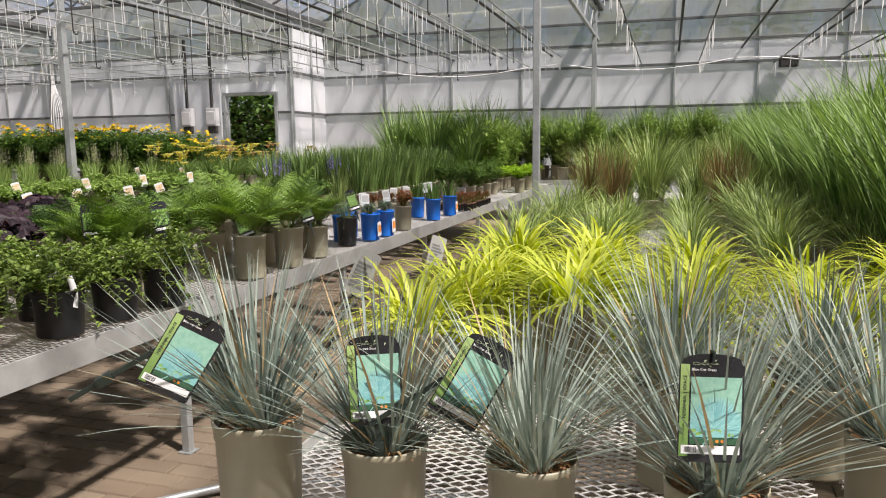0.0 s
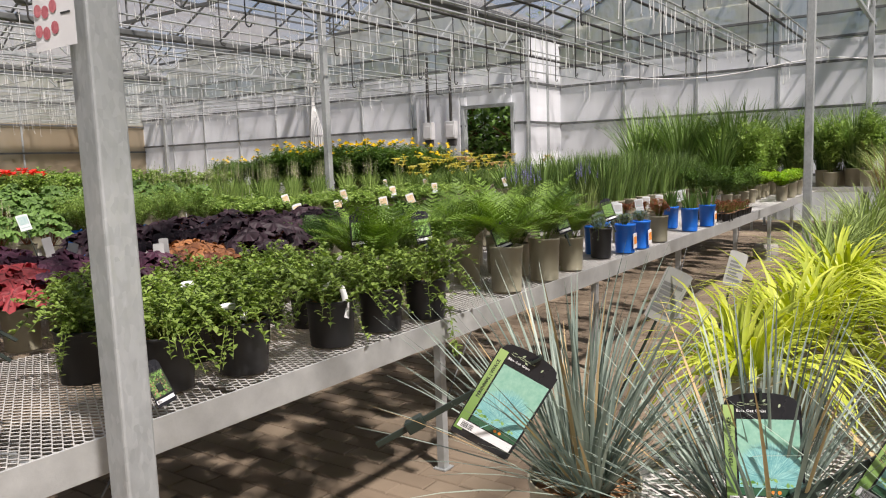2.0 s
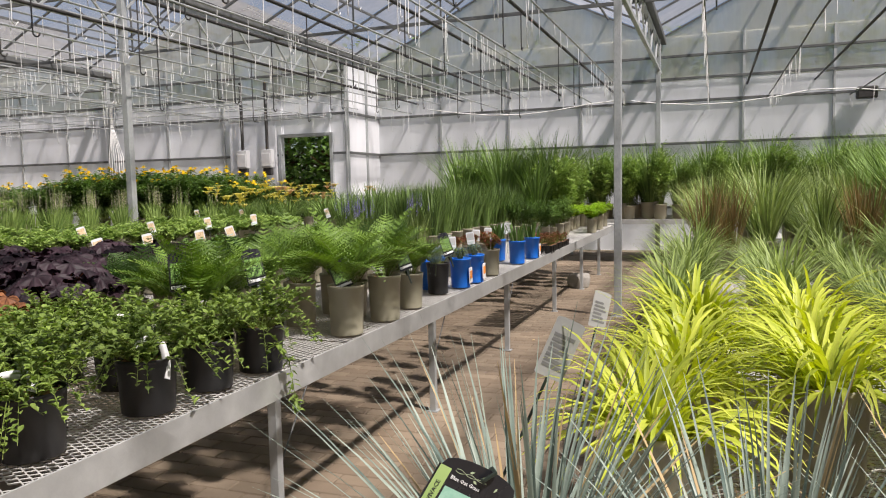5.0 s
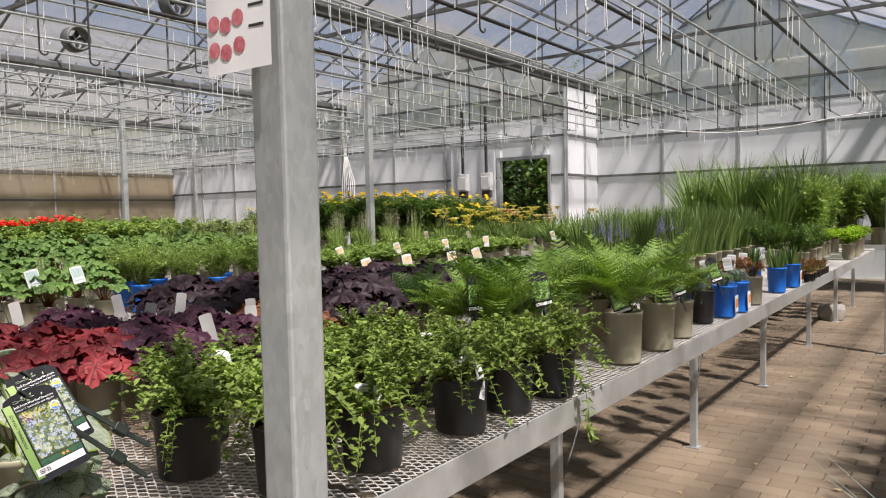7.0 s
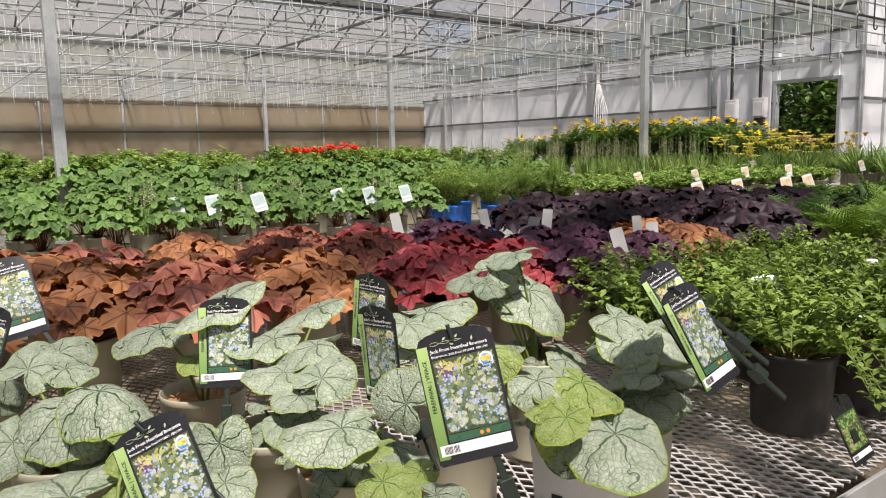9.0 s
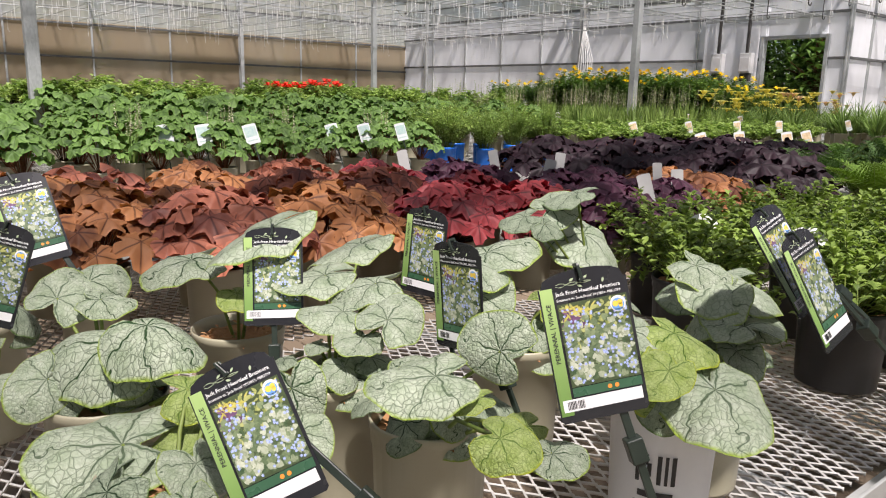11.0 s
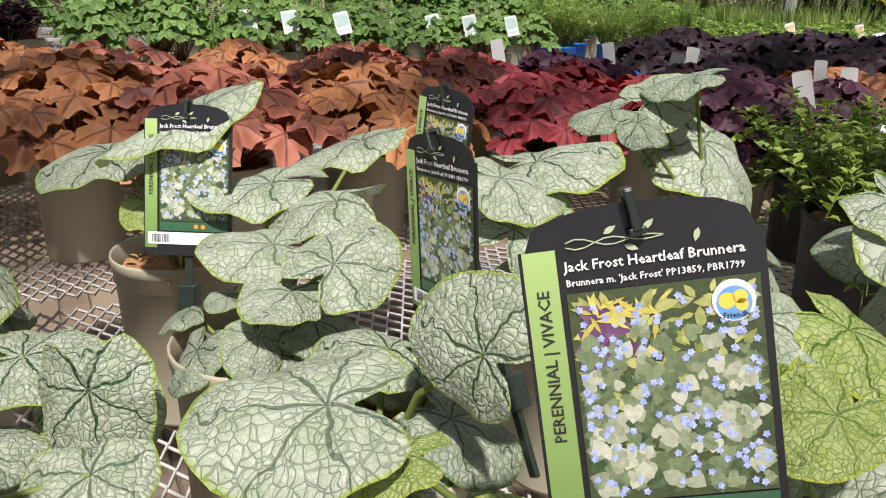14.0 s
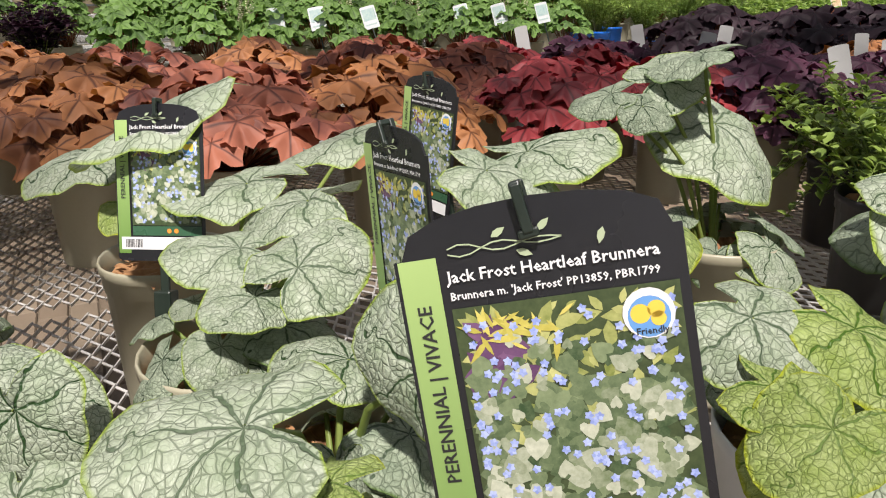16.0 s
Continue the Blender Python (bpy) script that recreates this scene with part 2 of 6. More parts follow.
def oat_picture_mat():
    """A printed photograph of a blue grass tuft: streaks that fan from the foot."""
    k = Mat("grass photograph", 0.3)
    uv = k.node("UVMap").outputs[0]
    s = k.node("SeparateXYZ")
    k.link(uv, s.inputs[0])
    x, y = k.math("SUBTRACT", s.outputs[0], 0.5), k.math("SUBTRACT", s.outputs[1], 0.08)
    ang = k.math("ARCTAN2", x, y)
    r = k.math("SQRT", k.math("ADD", k.math("MULTIPLY", x, x), k.math("MULTIPLY", y, y)))
    c = k.node("CombineXYZ")
    k.link(k.math("MULTIPLY", ang, 14.0), c.inputs[0])
    k.link(r, c.inputs[1])
    st = k.ramp(k.noise(2.2, 3, c.outputs[0]), 0.35, 0.65)
    tuft = k.mix(st, (0.09, 0.31, 0.34), (0.36, 0.66, 0.62))
    back = k.mix(k.noise(9, 3, uv), (0.13, 0.36, 0.26), (0.40, 0.62, 0.50))
    edge = k.math("ADD", r, k.math("MULTIPLY", k.math("SUBTRACT", k.noise(16, 2, uv), 0.5), 0.2))
    k.colour(k.mix(k.ramp(edge, 0.48, 0.62), tuft, back))
    return k.m


def strip_mat():
    k = Mat("tag green strip", 0.3)
    s = k.node("SeparateXYZ")
    k.link(k.node("UVMap").outputs[0], s.inputs[0])
    k.colour(k.mix(s.outputs[1], (0.12, 0.23, 0.05), (0.34, 0.48, 0.17)))
    return k.m


M["pic_oat"] = oat_picture_mat()
M["tag_strip"] = strip_mat()


def print_mat(name, c1, c2):
    """Printed shapes in a photograph: the tone changes from shape to shape."""
    k = Mat(name, 0.3)
    f = k.math("ADD", k.math("MULTIPLY", k.node("NewGeometry").outputs["Random Per Island"], 0.75), k.math("MULTIPLY", k.math("SUBTRACT", k.noise(420, 3), 0.4), 0.9), True)
    k.colour(k.mix(f, c1, c2))
    return k.m


M["pr_dark"] = print_mat("photo shade", (0.015, 0.03, 0.012), (0.09, 0.12, 0.05))
M["pr_lime"] = print_mat("photo lime blur", (0.18, 0.22, 0.05), (0.56, 0.56, 0.22))
M["pr_leaf"] = print_mat("photo pale leaves", (0.13, 0.18, 0.08), (0.58, 0.60, 0.48))
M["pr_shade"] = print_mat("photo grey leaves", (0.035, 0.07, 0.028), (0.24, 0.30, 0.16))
M["pr_blue"] = print_mat("photo blue flowers", (0.22, 0.29, 0.64), (0.50, 0.58, 0.86))
M["pr_yellow"] = print_mat("photo yellow leaves", (0.40, 0.36, 0.06), (0.68, 0.60, 0.16))
M["pr_plum"] = print_mat("photo plum patch", (0.09, 0.035, 0.10), (0.20, 0.10, 0.20))
M["pr_teal"] = print_mat("photo teal blades", (0.10, 0.33, 0.36), (0.40, 0.68, 0.62))
M["pr_green"] = print_mat("photo green fronds", (0.07, 0.20, 0.03), (0.34, 0.54, 0.16))
M["badge_blue"] = plain("badge blue", (0.10, 0.28, 0.62), (0.16, 0.36, 0.70), 0.3, 0, 10, 200, 0.02)
M["badge_yellow"] = plain("badge yellow", (0.75, 0.52, 0.05), (0.82, 0.60, 0.10), 0.3, 0, 10, 200, 0.02)
M["grey_ink"] = plain("faded print", (0.14, 0.14, 0.14), (0.20, 0.20, 0.20), 0.4, 0, 10)
M["tag_cream"] = plain("cream tag picture", (0.34, 0.20, 0.10), (0.70, 0.58, 0.38), 0.4, 0, 70)
M["tag_pale"] = plain("pale tag", (0.46, 0.49, 0.50), (0.60, 0.62, 0.61), 0.4, 0, 30, 200, 0.02)
M["pale_print"] = plain("pale blue-green print", (0.22, 0.34, 0.36), (0.42, 0.50, 0.44), 0.4, 0, 60)
M["vine_print"] = plain("pale vine print", (0.36, 0.44, 0.26), (0.46, 0.52, 0.36), 0.4, 0, 10)
M["caption"] = plain("caption green", (0.03, 0.09, 0.05), (0.045, 0.12, 0.06), 0.3, 0, 10, 200, 0.02)
M["badge"] = plain("badge blue and white", (0.35, 0.50, 0.75), (0.75, 0.70, 0.35), 0.3, 0, 60, 200, 0.02)
M["tag_grey"] = plain("grey tag back", (0.30, 0.30, 0.29), (0.40, 0.40, 0.39), 0.4, 0, 10, 200, 0.02)

M["oat"] = leaf_mat("blue oat blade", (0.07, 0.11, 0.095), (0.41, 0.48, 0.40), 0.45, 0.2, 20)
M["oat_dry"] = leaf_mat("dry straw", (0.35, 0.24, 0.11), (0.52, 0.40, 0.22), 0.6, 0.2, 20)
M["hakone"] = leaf_mat("golden grass", (0.20, 0.28, 0.015), (0.64, 0.68, 0.11), 0.45, 0.45, 20)
M["tallgrass"] = leaf_mat("tall green grass", (0.018, 0.055, 0.014), (0.27, 0.40, 0.11), 0.5, 0.35, 10)
M["softgrass"] = leaf_mat("grey green grass", (0.016, 0.045, 0.010), (0.40, 0.51, 0.16), 0.5, 0.35, 10)
M["redgrass"] = leaf_mat("red tipped grass", (0.05, 0.07, 0.02), (0.34, 0.22, 0.09), 0.55, 0.35, 10)
M["fern"] = leaf_mat("fern frond", (0.010, 0.038, 0.007), (0.21, 0.34, 0.055), 0.5, 0.35, 11, each=0.2)
M["fern_dark"] = leaf_mat("dark fern frond", (0.015, 0.05, 0.015), (0.13, 0.23, 0.06), 0.5, 0.3, 11, each=0.2)
M["shrub"] = leaf_mat("small green leaf", (0.016, 0.05, 0.008), (0.29, 0.40, 0.09), 0.42, 0.35)
M["leafy"] = leaf_mat("broad green leaf", (0.014, 0.045, 0.012), (0.17, 0.29, 0.07), 0.6, 0.35, 40, 0.5)
M["leafy_dark"] = leaf_mat("deep green leaf", (0.018, 0.055, 0.014), (0.16, 0.27, 0.06), 0.45, 0.3)
M["leafy_light"] = leaf_mat("fresh green leaf", (0.05, 0.13, 0.02), (0.37, 0.49, 0.14), 0.5, 0.4)
M["lime"] = leaf_mat("lime leaf", (0.17, 0.34, 0.02), (0.32, 0.48, 0.05), 0.45, 0.4)
M["h_orange"] = leaf_mat("amber heuchera leaf", (0.05, 0.012, 0.014), (0.42, 0.15, 0.09), 0.6, 0.3, 25, 0.75, 0.72)
M["h_gold"] = leaf_mat("golden heuchera leaf", (0.06, 0.014, 0.014), (0.43, 0.19, 0.075), 0.6, 0.3, 25, 0.75, 0.72)
M["h_red"] = leaf_mat("red heuchera leaf", (0.045, 0.007, 0.011), (0.34, 0.05, 0.055), 0.6, 0.3, 25, 0.75, 0.72)
M["h_purple"] = leaf_mat("purple heuchera leaf", (0.022, 0.008, 0.018), (0.085, 0.026, 0.05), 0.6, 0.2, 25, 0.75)
M["h_black"] = leaf_mat("near-black heuchera leaf", (0.008, 0.005, 0.007), (0.035, 0.016, 0.024), 0.6, 0.12, 25, 0.75)
M["yellow"] = leaf_mat("yellow petal", (0.80, 0.58, 0.01), (0.90, 0.74, 0.06), 0.5, 0.6)
M["pale_yellow"] = leaf_mat("pale yellow petal", (0.80, 0.72, 0.14), (0.88, 0.82, 0.32), 0.5, 0.35)
M["peach"] = leaf_mat("peach petal", (0.70, 0.45, 0.24), (0.82, 0.70, 0.46), 0.5, 0.35)
M["violet"] = leaf_mat("violet flower", (0.16, 0.13, 0.40), (0.32, 0.27, 0.58), 0.6, 0.25)
M["red_flower"] = leaf_mat("scarlet petal", (0.62, 0.02, 0.015), (0.8, 0.05, 0.03), 0.5, 0.3)
M["cream"] = leaf_mat("cream spike", (0.5, 0.45, 0.32), (0.65, 0.6, 0.46), 0.6, 0.25)
M["blue_needle"] = leaf_mat("blue needle", (0.10, 0.17, 0.17), (0.2, 0.29, 0.28), 0.5, 0.15)
M["russet"] = leaf_mat("russet leaf", (0.12, 0.03, 0.02), (0.3, 0.11, 0.05), 0.5, 0.25)
M["brun"] = brunnera_mat("silver heart leaf", (0.29, 0.36, 0.235), (0.46, 0.51, 0.40), (0.024, 0.058, 0.018), (0.26, 0.36, 0.04))
M["brun_dark"] = brunnera_mat("grey heart leaf", (0.22, 0.28, 0.19), (0.40, 0.46, 0.34), (0.016, 0.04, 0.014), (0.10, 0.17, 0.04))
M["brun_lime"] = brunnera_mat("lime heart leaf", (0.26, 0.35, 0.08), (0.40, 0.48, 0.19), (0.06, 0.13, 0.012), (0.36, 0.42, 0.025))


# ---- building blocks ----
def part(name, bm, material, parent, label=""):
    """Link a bmesh or mesh as one object under a thing or a part."""
    if isinstance(bm, bmesh.types.BMesh):
        me = bpy.data.meshes.new(name)
        bm.to_mesh(me)
        bm.free()
    else:
        me = bm
    if material and not me.materials:
        me.materials.append(material)
    ob = new(name, me)
    ob.parent = parent
    if label:
        tagged(ob, label)
    return ob


def thing(name, label, category, group="", at=None, kind=""):
    ob = new(name)
    ob.empty_display_size = 0.05
    tagged(ob, label, category, group, kind)
    if at is not None:
        ob.matrix_basis = at
    return ob


def solo(name, me, material, label, category, kind="", group=""):
    ob = part(name, me, material, None)
    return tagged(ob, label, category, group, kind)


def box(bm, x0, y0, z0, x1, y1, z1, bevel=0.0, m=None):
    """An axis-aligned box with optional bevelled edges."""
    r = bmesh.ops.create_cube(bm, size=1.0)
    for v in r["verts"]:
        v.co = Vector(((x0 + x1) / 2 + v.co.x * (x1 - x0), (y0 + y1) / 2 + v.co.y * (y1 - y0), (z0 + z1) / 2 + v.co.z * (z1 - z0)))
        if m:
            v.co = m @ v.co
    if bevel:
        es = list({e for v in r["verts"] for e in v.link_edges})
        bmesh.ops.bevel(bm, geom=es, offset=bevel, segments=2, affect="EDGES", profile=0.5)
    return bm


def boxed(*a, **k):
    return box(bmesh.new(), *a, **k)


class G:
    """Gathers faces with a flat map, for foliage and wires."""

    def __init__(self):
        self.v, self.f, self.uv, self.rim = [], [], [], []

    def add(self, verts, faces, uv=None, rim=None):
        o = len(self.v)
        self.v += [tuple(p) for p in verts]
        self.f += [tuple(i + o for i in q) for q in faces]
        self.uv += uv or [(0.5, 0.5)] * len(verts)
        self.rim += rim or [0.0] * len(verts)

    def mesh(self, name, smooth=True):
        me = bpy.data.meshes.new(name)
        me.from_pydata(self.v, [], self.f)
        uvl = me.uv_layers.new(name="UVMap")
        idx = np.empty(len(me.loops), dtype=np.int32)
        me.loops.foreach_get("vertex_index", idx)
        uvl.data.foreach_set("uv", np.array(self.uv, dtype=np.float32)[idx].ravel())
        if any(self.rim):
            rl = me.uv_layers.new(name="rim")
            rr = np.zeros((len(self.v), 2), dtype=np.float32)
            rr[:, 0] = self.rim
            rl.data.foreach_set("uv", rr[idx].ravel())
        if smooth:
            me.polygons.foreach_set("use_smooth", [True] * len(me.polygons))
        me.update()
        return me


def basis(d, up):
    """Right and up vectors round the direction d."""
    d = d.normalized()
    s = d.cross(up)
    if s.length < 1e-4:
        s = d.cross(Vector((1, 0, 0)))
    s.normalize()
    return d, s, s.cross(d)


def blade(g, p, az, el, length, width, droop, n=5, fold=0.25):
    """A grass blade: a tapered, folded strip that arches over."""
    verts, faces = [], []
    pos = Vector(p)
    step = length / n
    for i in range(n + 1):
        e = el - droop * (i / n) ** 1.4
        d = Vector((math.cos(az) * math.cos(e), math.sin(az) * math.cos(e), math.sin(e)))
        s = Vector((-math.sin(az), math.cos(az), 0))
        w = width * (0.6 + 0.4 * min(1, i / n * 3)) * (1 - (i / n) ** 2.5) / 2 + 0.0002
        u = s.cross(d) * (-fold * w)
        verts += [pos - s * w + u, pos.copy(), pos + s * w + u]
        if i:
            b = 3 * i
            faces += [(b - 3, b - 2, b + 1, b), (b - 2, b - 1, b + 2, b + 1)]
        pos = pos + d * step
    g.add(verts, faces)


def leaflet(g, p, d, up, length, width, bend=0.15):
    """A small pointed leaf, folded along its midrib."""
    d, s, u = basis(Vector(d), Vector(up))
    p = Vector(p)
    m1, m2 = p + d * length * 0.38 + u * bend * length * 0.25, p + d * length * 0.72 + u * bend * length * 0.1
    tip = p + d * length - u * bend * length * 0.5
    w = width / 2
    f = u * width * 0.18
    verts = [p, m1 - s * w + f, m1, m1 + s * w + f, m2 - s * w * 0.75 + f, m2, m2 + s * w * 0.75 + f, tip]
    g.add(verts, [(0, 2, 1), (0, 3, 2), (1, 2, 5, 4), (2, 3, 6, 5), (4, 5, 7), (5, 6, 7)])


def stalk(g, pts, r0, r1, sides=4):
    """A thin tapered tube through the given points."""
    verts, faces = [], []
    n = len(pts)
    for i, p in enumerate(pts):
        p = Vector(p)
        d = (Vector(pts[min(i + 1, n - 1)]) - Vector(pts[max(i - 1, 0)]))
        d, s, u = basis(d, Vector((0.13, 0.31, 1)))
        r = r0 + (r1 - r0) * i / (n - 1)
        verts += [p + s * r * math.cos(a) + u * r * math.sin(a) for a in [math.tau * j / sides for j in range(sides)]]
        if i:
            for j in range(sides):
                a, b = (i - 1) * sides + j, (i - 1) * sides + (j + 1) % sides
                faces.append((a, b, b + sides, a + sides))
    g.add(verts, faces)


def lobed(g, p, d, up, size, rnd, lobes=5):
    """A maple-like heuchera leaf: lobed, toothed, cupped and ruffled."""
    d, s, u = basis(Vector(d), Vector(up))
    p = Vector(p)
    n = 36
    verts, uv = [p], [(0.5, 0.5)]
    ph = rnd.uniform(0, 6)
    for ring in (0.5, 1.0):
        for i in range(n):
            a = -math.pi * 0.93 + 1.86 * math.pi * i / (n - 1)
            k = 0.64 + 0.36 * abs(math.cos(a * lobes * 0.536)) ** 0.85 + 0.05 * (1 if i % 2 else -1) * ring
            k *= 1.0 + 0.12 * math.cos(a)
            r = size * 0.5 * (1 + (k - 1) * ring) * ring
            h = size * (0.10 * ring * math.sin(a * 5 + ph) - 0.15 * ring * ring + 0.02 * rnd.uniform(-1, 1))
            verts.append(p + d * (r * math.cos(a)) + s * (r * math.sin(a)) + u * h)
            uv.append((0.5 + 0.5 * ring * math.sin(a), 0.5 + 0.5 * ring * math.cos(a)))
    faces = [(0, i, i + 1) for i in range(1, n)]
    faces += [(i, i + n, i + n + 1, i + 1) for i in range(1, n)]
    g.add(verts, faces, uv)


def heart_leaf(rnd, size, curl):
    """A broad heart-shaped leaf lying in the xy plane, tip along +y, stalk at the origin."""
    g = G()
    n, rings = 36, 7
    verts, uv, rim = [(0, 0, 0)], [(0.5, 0.5)], [0.0]
    ph, ph2 = rnd.uniform(0, 6), rnd.uniform(0, 6)
    lop = rnd.uniform(-0.12, 0.12)
    for k in range(1, rings + 1):
        q = k / rings
        for i in range(n):
            a = -math.pi + math.tau * (i + 0.5) / n
            sh = abs(a) / math.pi
            r = 0.58 - 0.02 * math.cos(a * 2) + 0.26 * max(0, math.cos(a)) ** 3 - 0.50 * (max(0, sh - 0.80) / 0.2) ** 1.3
            r *= 1 + lop * math.sin(a)
            x, y = r * q * math.sin(a), r * q * math.cos(a)
            z = 0.07 * math.sqrt(q) - curl * (x * x * 1.2 + y * y * 0.5) - 0.22 * curl * max(0, y) ** 3 + 0.06 * q * q * math.sin(3 * a + ph) + 0.03 * q ** 3 * math.sin(8 * a + ph2) + 0.10 * abs(x) * (1 - q)
            verts.append((x * size, y * size, z * size))
            uv.append((0.5 + x * 0.6, 0.5 + y * 0.6))
            rim.append(q)
    faces = [(0, 1 + (i + 1) % n, 1 + i) for i in range(n)]
    for k in range(rings - 1):
        for i in range(n):
            a, b = 1 + k * n + i, 1 + k * n + (i + 1) % n
            faces.append((a, b, b + n, a + n))
    g.add(verts, faces, uv, rim)
    return g.mesh("heart_leaf")


def lathe(bm, profile, segs=28):
    """A round body from (radius, height) pairs."""
    rows = []
    for r, z in profile:
        rows.append([bm.verts.new((r * math.cos(math.tau * i / segs), r * math.sin(math.tau * i / segs), z)) for i in range(segs)])
    for a, b in zip(rows, rows[1:]):
        for i in range(segs):
            f = bm.faces.new((a[i], a[(i + 1) % segs], b[(i + 1) % segs], b[i]))
            f.smooth = True
    return rows


_pots = {}


def pot_mesh(r, h):
    """A thin-walled nursery pot with a stepped rim and a closed base."""
    key = (round(r, 3), round(h, 3))
    if key not in _pots:
        bm = bmesh.new()
        rb = r * 0.86
        prof = [(rb, 0), (rb * 1.01, 0.004), (r * 0.95, h * 0.84), (r * 0.975, h * 0.845), (r * 0.98, h * 0.93), (r, h * 0.935), (r * 1.01, h - 0.003), (r * 0.995, h), (r * 0.965, h - 0.002), (r * 0.95, h * 0.9), (r * 0.9, h * 0.6)]
        rows = lathe(bm, prof)
        bm.faces.new(list(reversed(rows[0])))
        me = bpy.data.meshes.new("pot")
        bm.to_mesh(me)
        bm.free()
        g = G()
        rnd = random.Random(3)
        n = 20
        vs = [(0, 0, h * 0.90)]
        for q in (0.5, 0.95):
            vs += [(r * 0.95 * q * math.cos(math.tau * i / n), r * 0.95 * q * math.sin(math.tau * i / n), h * 0.90 + rnd.uniform(-0.006, 0.006) - 0.004 * q) for i in range(n)]
        fs = [(0, 1 + i, 1 + (i + 1) % n) for i in range(n)] + [(1 + i, 1 + n + i, 1 + n + (i + 1) % n, 1 + (i + 1) % n) for i in range(n)]
        g.add(vs, fs)
        for _ in range(60):
            a, q = rnd.uniform(0, 6.28), r * 0.9 * math.sqrt(rnd.random())
            leaflet(g, (q * math.cos(a), q * math.sin(a), h * 0.90 + 0.003), (rnd.uniform(-1, 1), rnd.uniform(-1, 1), 0.25), (0, 0, 1), rnd.uniform(0.008, 0.018), 0.006)
        _pots[key] = (me, g.mesh("soil", False))
    return _pots[key]


def add_pot(parent, mat, r=0.073, h=0.195):
    """Pot and mulch under a plant; the meshes are shared, the colour sits on the object."""
    me, so = pot_mesh(r, h)
    if not me.materials:
        me.materials.append(None)
    p = new("pot", me)
    p.material_slots[0].link = "OBJECT"
    p.material_slots[0].material = mat
    p.parent = parent
    part("soil", so, M["soil"], parent)
    return h * 0.9


# ---- plants ----
def grass_plant(name, label, cat, mat, potmat, rnd, n, length, width, el, droop, spread=0.03, dry=0, r=0.073, h=0.195, tip=None):
    t = thing(name, label, cat)
    z = add_pot(t, potmat, r, h)
    g, gd = G(), G()
    for i in range(n):
        az = rnd.uniform(0, math.tau)
        q = spread * math.sqrt(rnd.random())
        out = rnd.random()
        e = math.radians(el[0] + (el[1] - el[0]) * out)
        tgt = gd if i < dry else g
        blade(tgt, (q * math.cos(az + 0.5), q * math.sin(az + 0.5), z), az, e, length * rnd.uniform(0.55, 1.05), width * rnd.uniform(0.7, 1.2), math.radians(droop) * rnd.uniform(0.5, 1.3))
    part("foliage", g.mesh("foliage"), mat, t)
    if dry:
        part("dry_straw", gd.mesh("dry_straw"), M["oat_dry"], t, "dry straw-coloured blades")
    return t


def bushy(name, label, cat, mat, potmat, rnd, stems, height, leaf, aspect, radius, trailing=0.0, r=0.073, h=0.195, flower=None, nflower=0, fsize=0.03, leaves=14, upright=0.5, flname="flowers", fl_label=""):
    """Many stems that fan out of a pot, leafy along their length, with flowers at the tips."""
    t = thing(name, label, cat)
    z = add_pot(t, potmat, r, h)
    g, gs, gf = G(), G(), G()
    for i in range(stems):
        az = rnd.uniform(0, math.tau)
        out = radius * math.sqrt(rnd.random())
        hh = height * rnd.uniform(0.6, 1.05) * (1 - 0.35 * (out / radius) ** 2)
        if flower:
            hh = height * (rnd.uniform(0.95, 1.06) if i < nflower else rnd.uniform(0.6, 0.97)) * (1 - 0.08 * (out / radius) ** 2)
        if rnd.random() < trailing:
            hh = rnd.uniform(-0.13, 0.07)
            out = radius * rnd.uniform(0.9, 1.25)
        p0 = Vector((0.4 * out * math.cos(az) * 0.4, 0.4 * out * math.sin(az) * 0.4, z))
        p3 = Vector((out * math.cos(az), out * math.sin(az), z + hh))
        pm = p0.lerp(p3, 0.55) + Vector((0, 0, 0.12 * height + (0.06 if hh < 0.08 else 0)))
        pts = [p0, p0.lerp(pm, 0.55), pm, p3]
        stalk(gs, pts, 0.0022, 0.001, 3)
        for j in range(leaves):
            f = 0.2 + 0.8 * (j + rnd.random()) / leaves
            c = p0.lerp(pm, f / 0.55) if f < 0.55 else pm.lerp(p3, (f - 0.55) / 0.45)
            a = rnd.uniform(0, math.tau)
            d = Vector((math.cos(a), math.sin(a), rnd.uniform(-0.15, upright)))
            leaflet(g, c, d, (0, 0, 1), leaf * rnd.uniform(0.6, 1.1), leaf * aspect * rnd.uniform(0.8, 1.2), rnd.uniform(0, 0.35))
        if flower and i < nflower:
            c = p3 + Vector((0, 0, 0.015))
            for j in range(14):
                a = math.tau * j / 9 + rnd.uniform(-0.2, 0.2)
                leaflet(gf, c, (math.cos(a), math.sin(a), 0.2 if j < 9 else 1.2), (0, 0, 1), fsize * 0.55, fsize * 0.34)
    part("foliage", g.mesh("foliage"), mat, t)
    tagged(part("stemwork", gs.mesh("stemwork"), M["stem"], t), kind="stuff")
    if flower:
        tagged(part("bloom", gf.mesh("bloom"), flower, t, fl_label), kind="stuff")
    return t


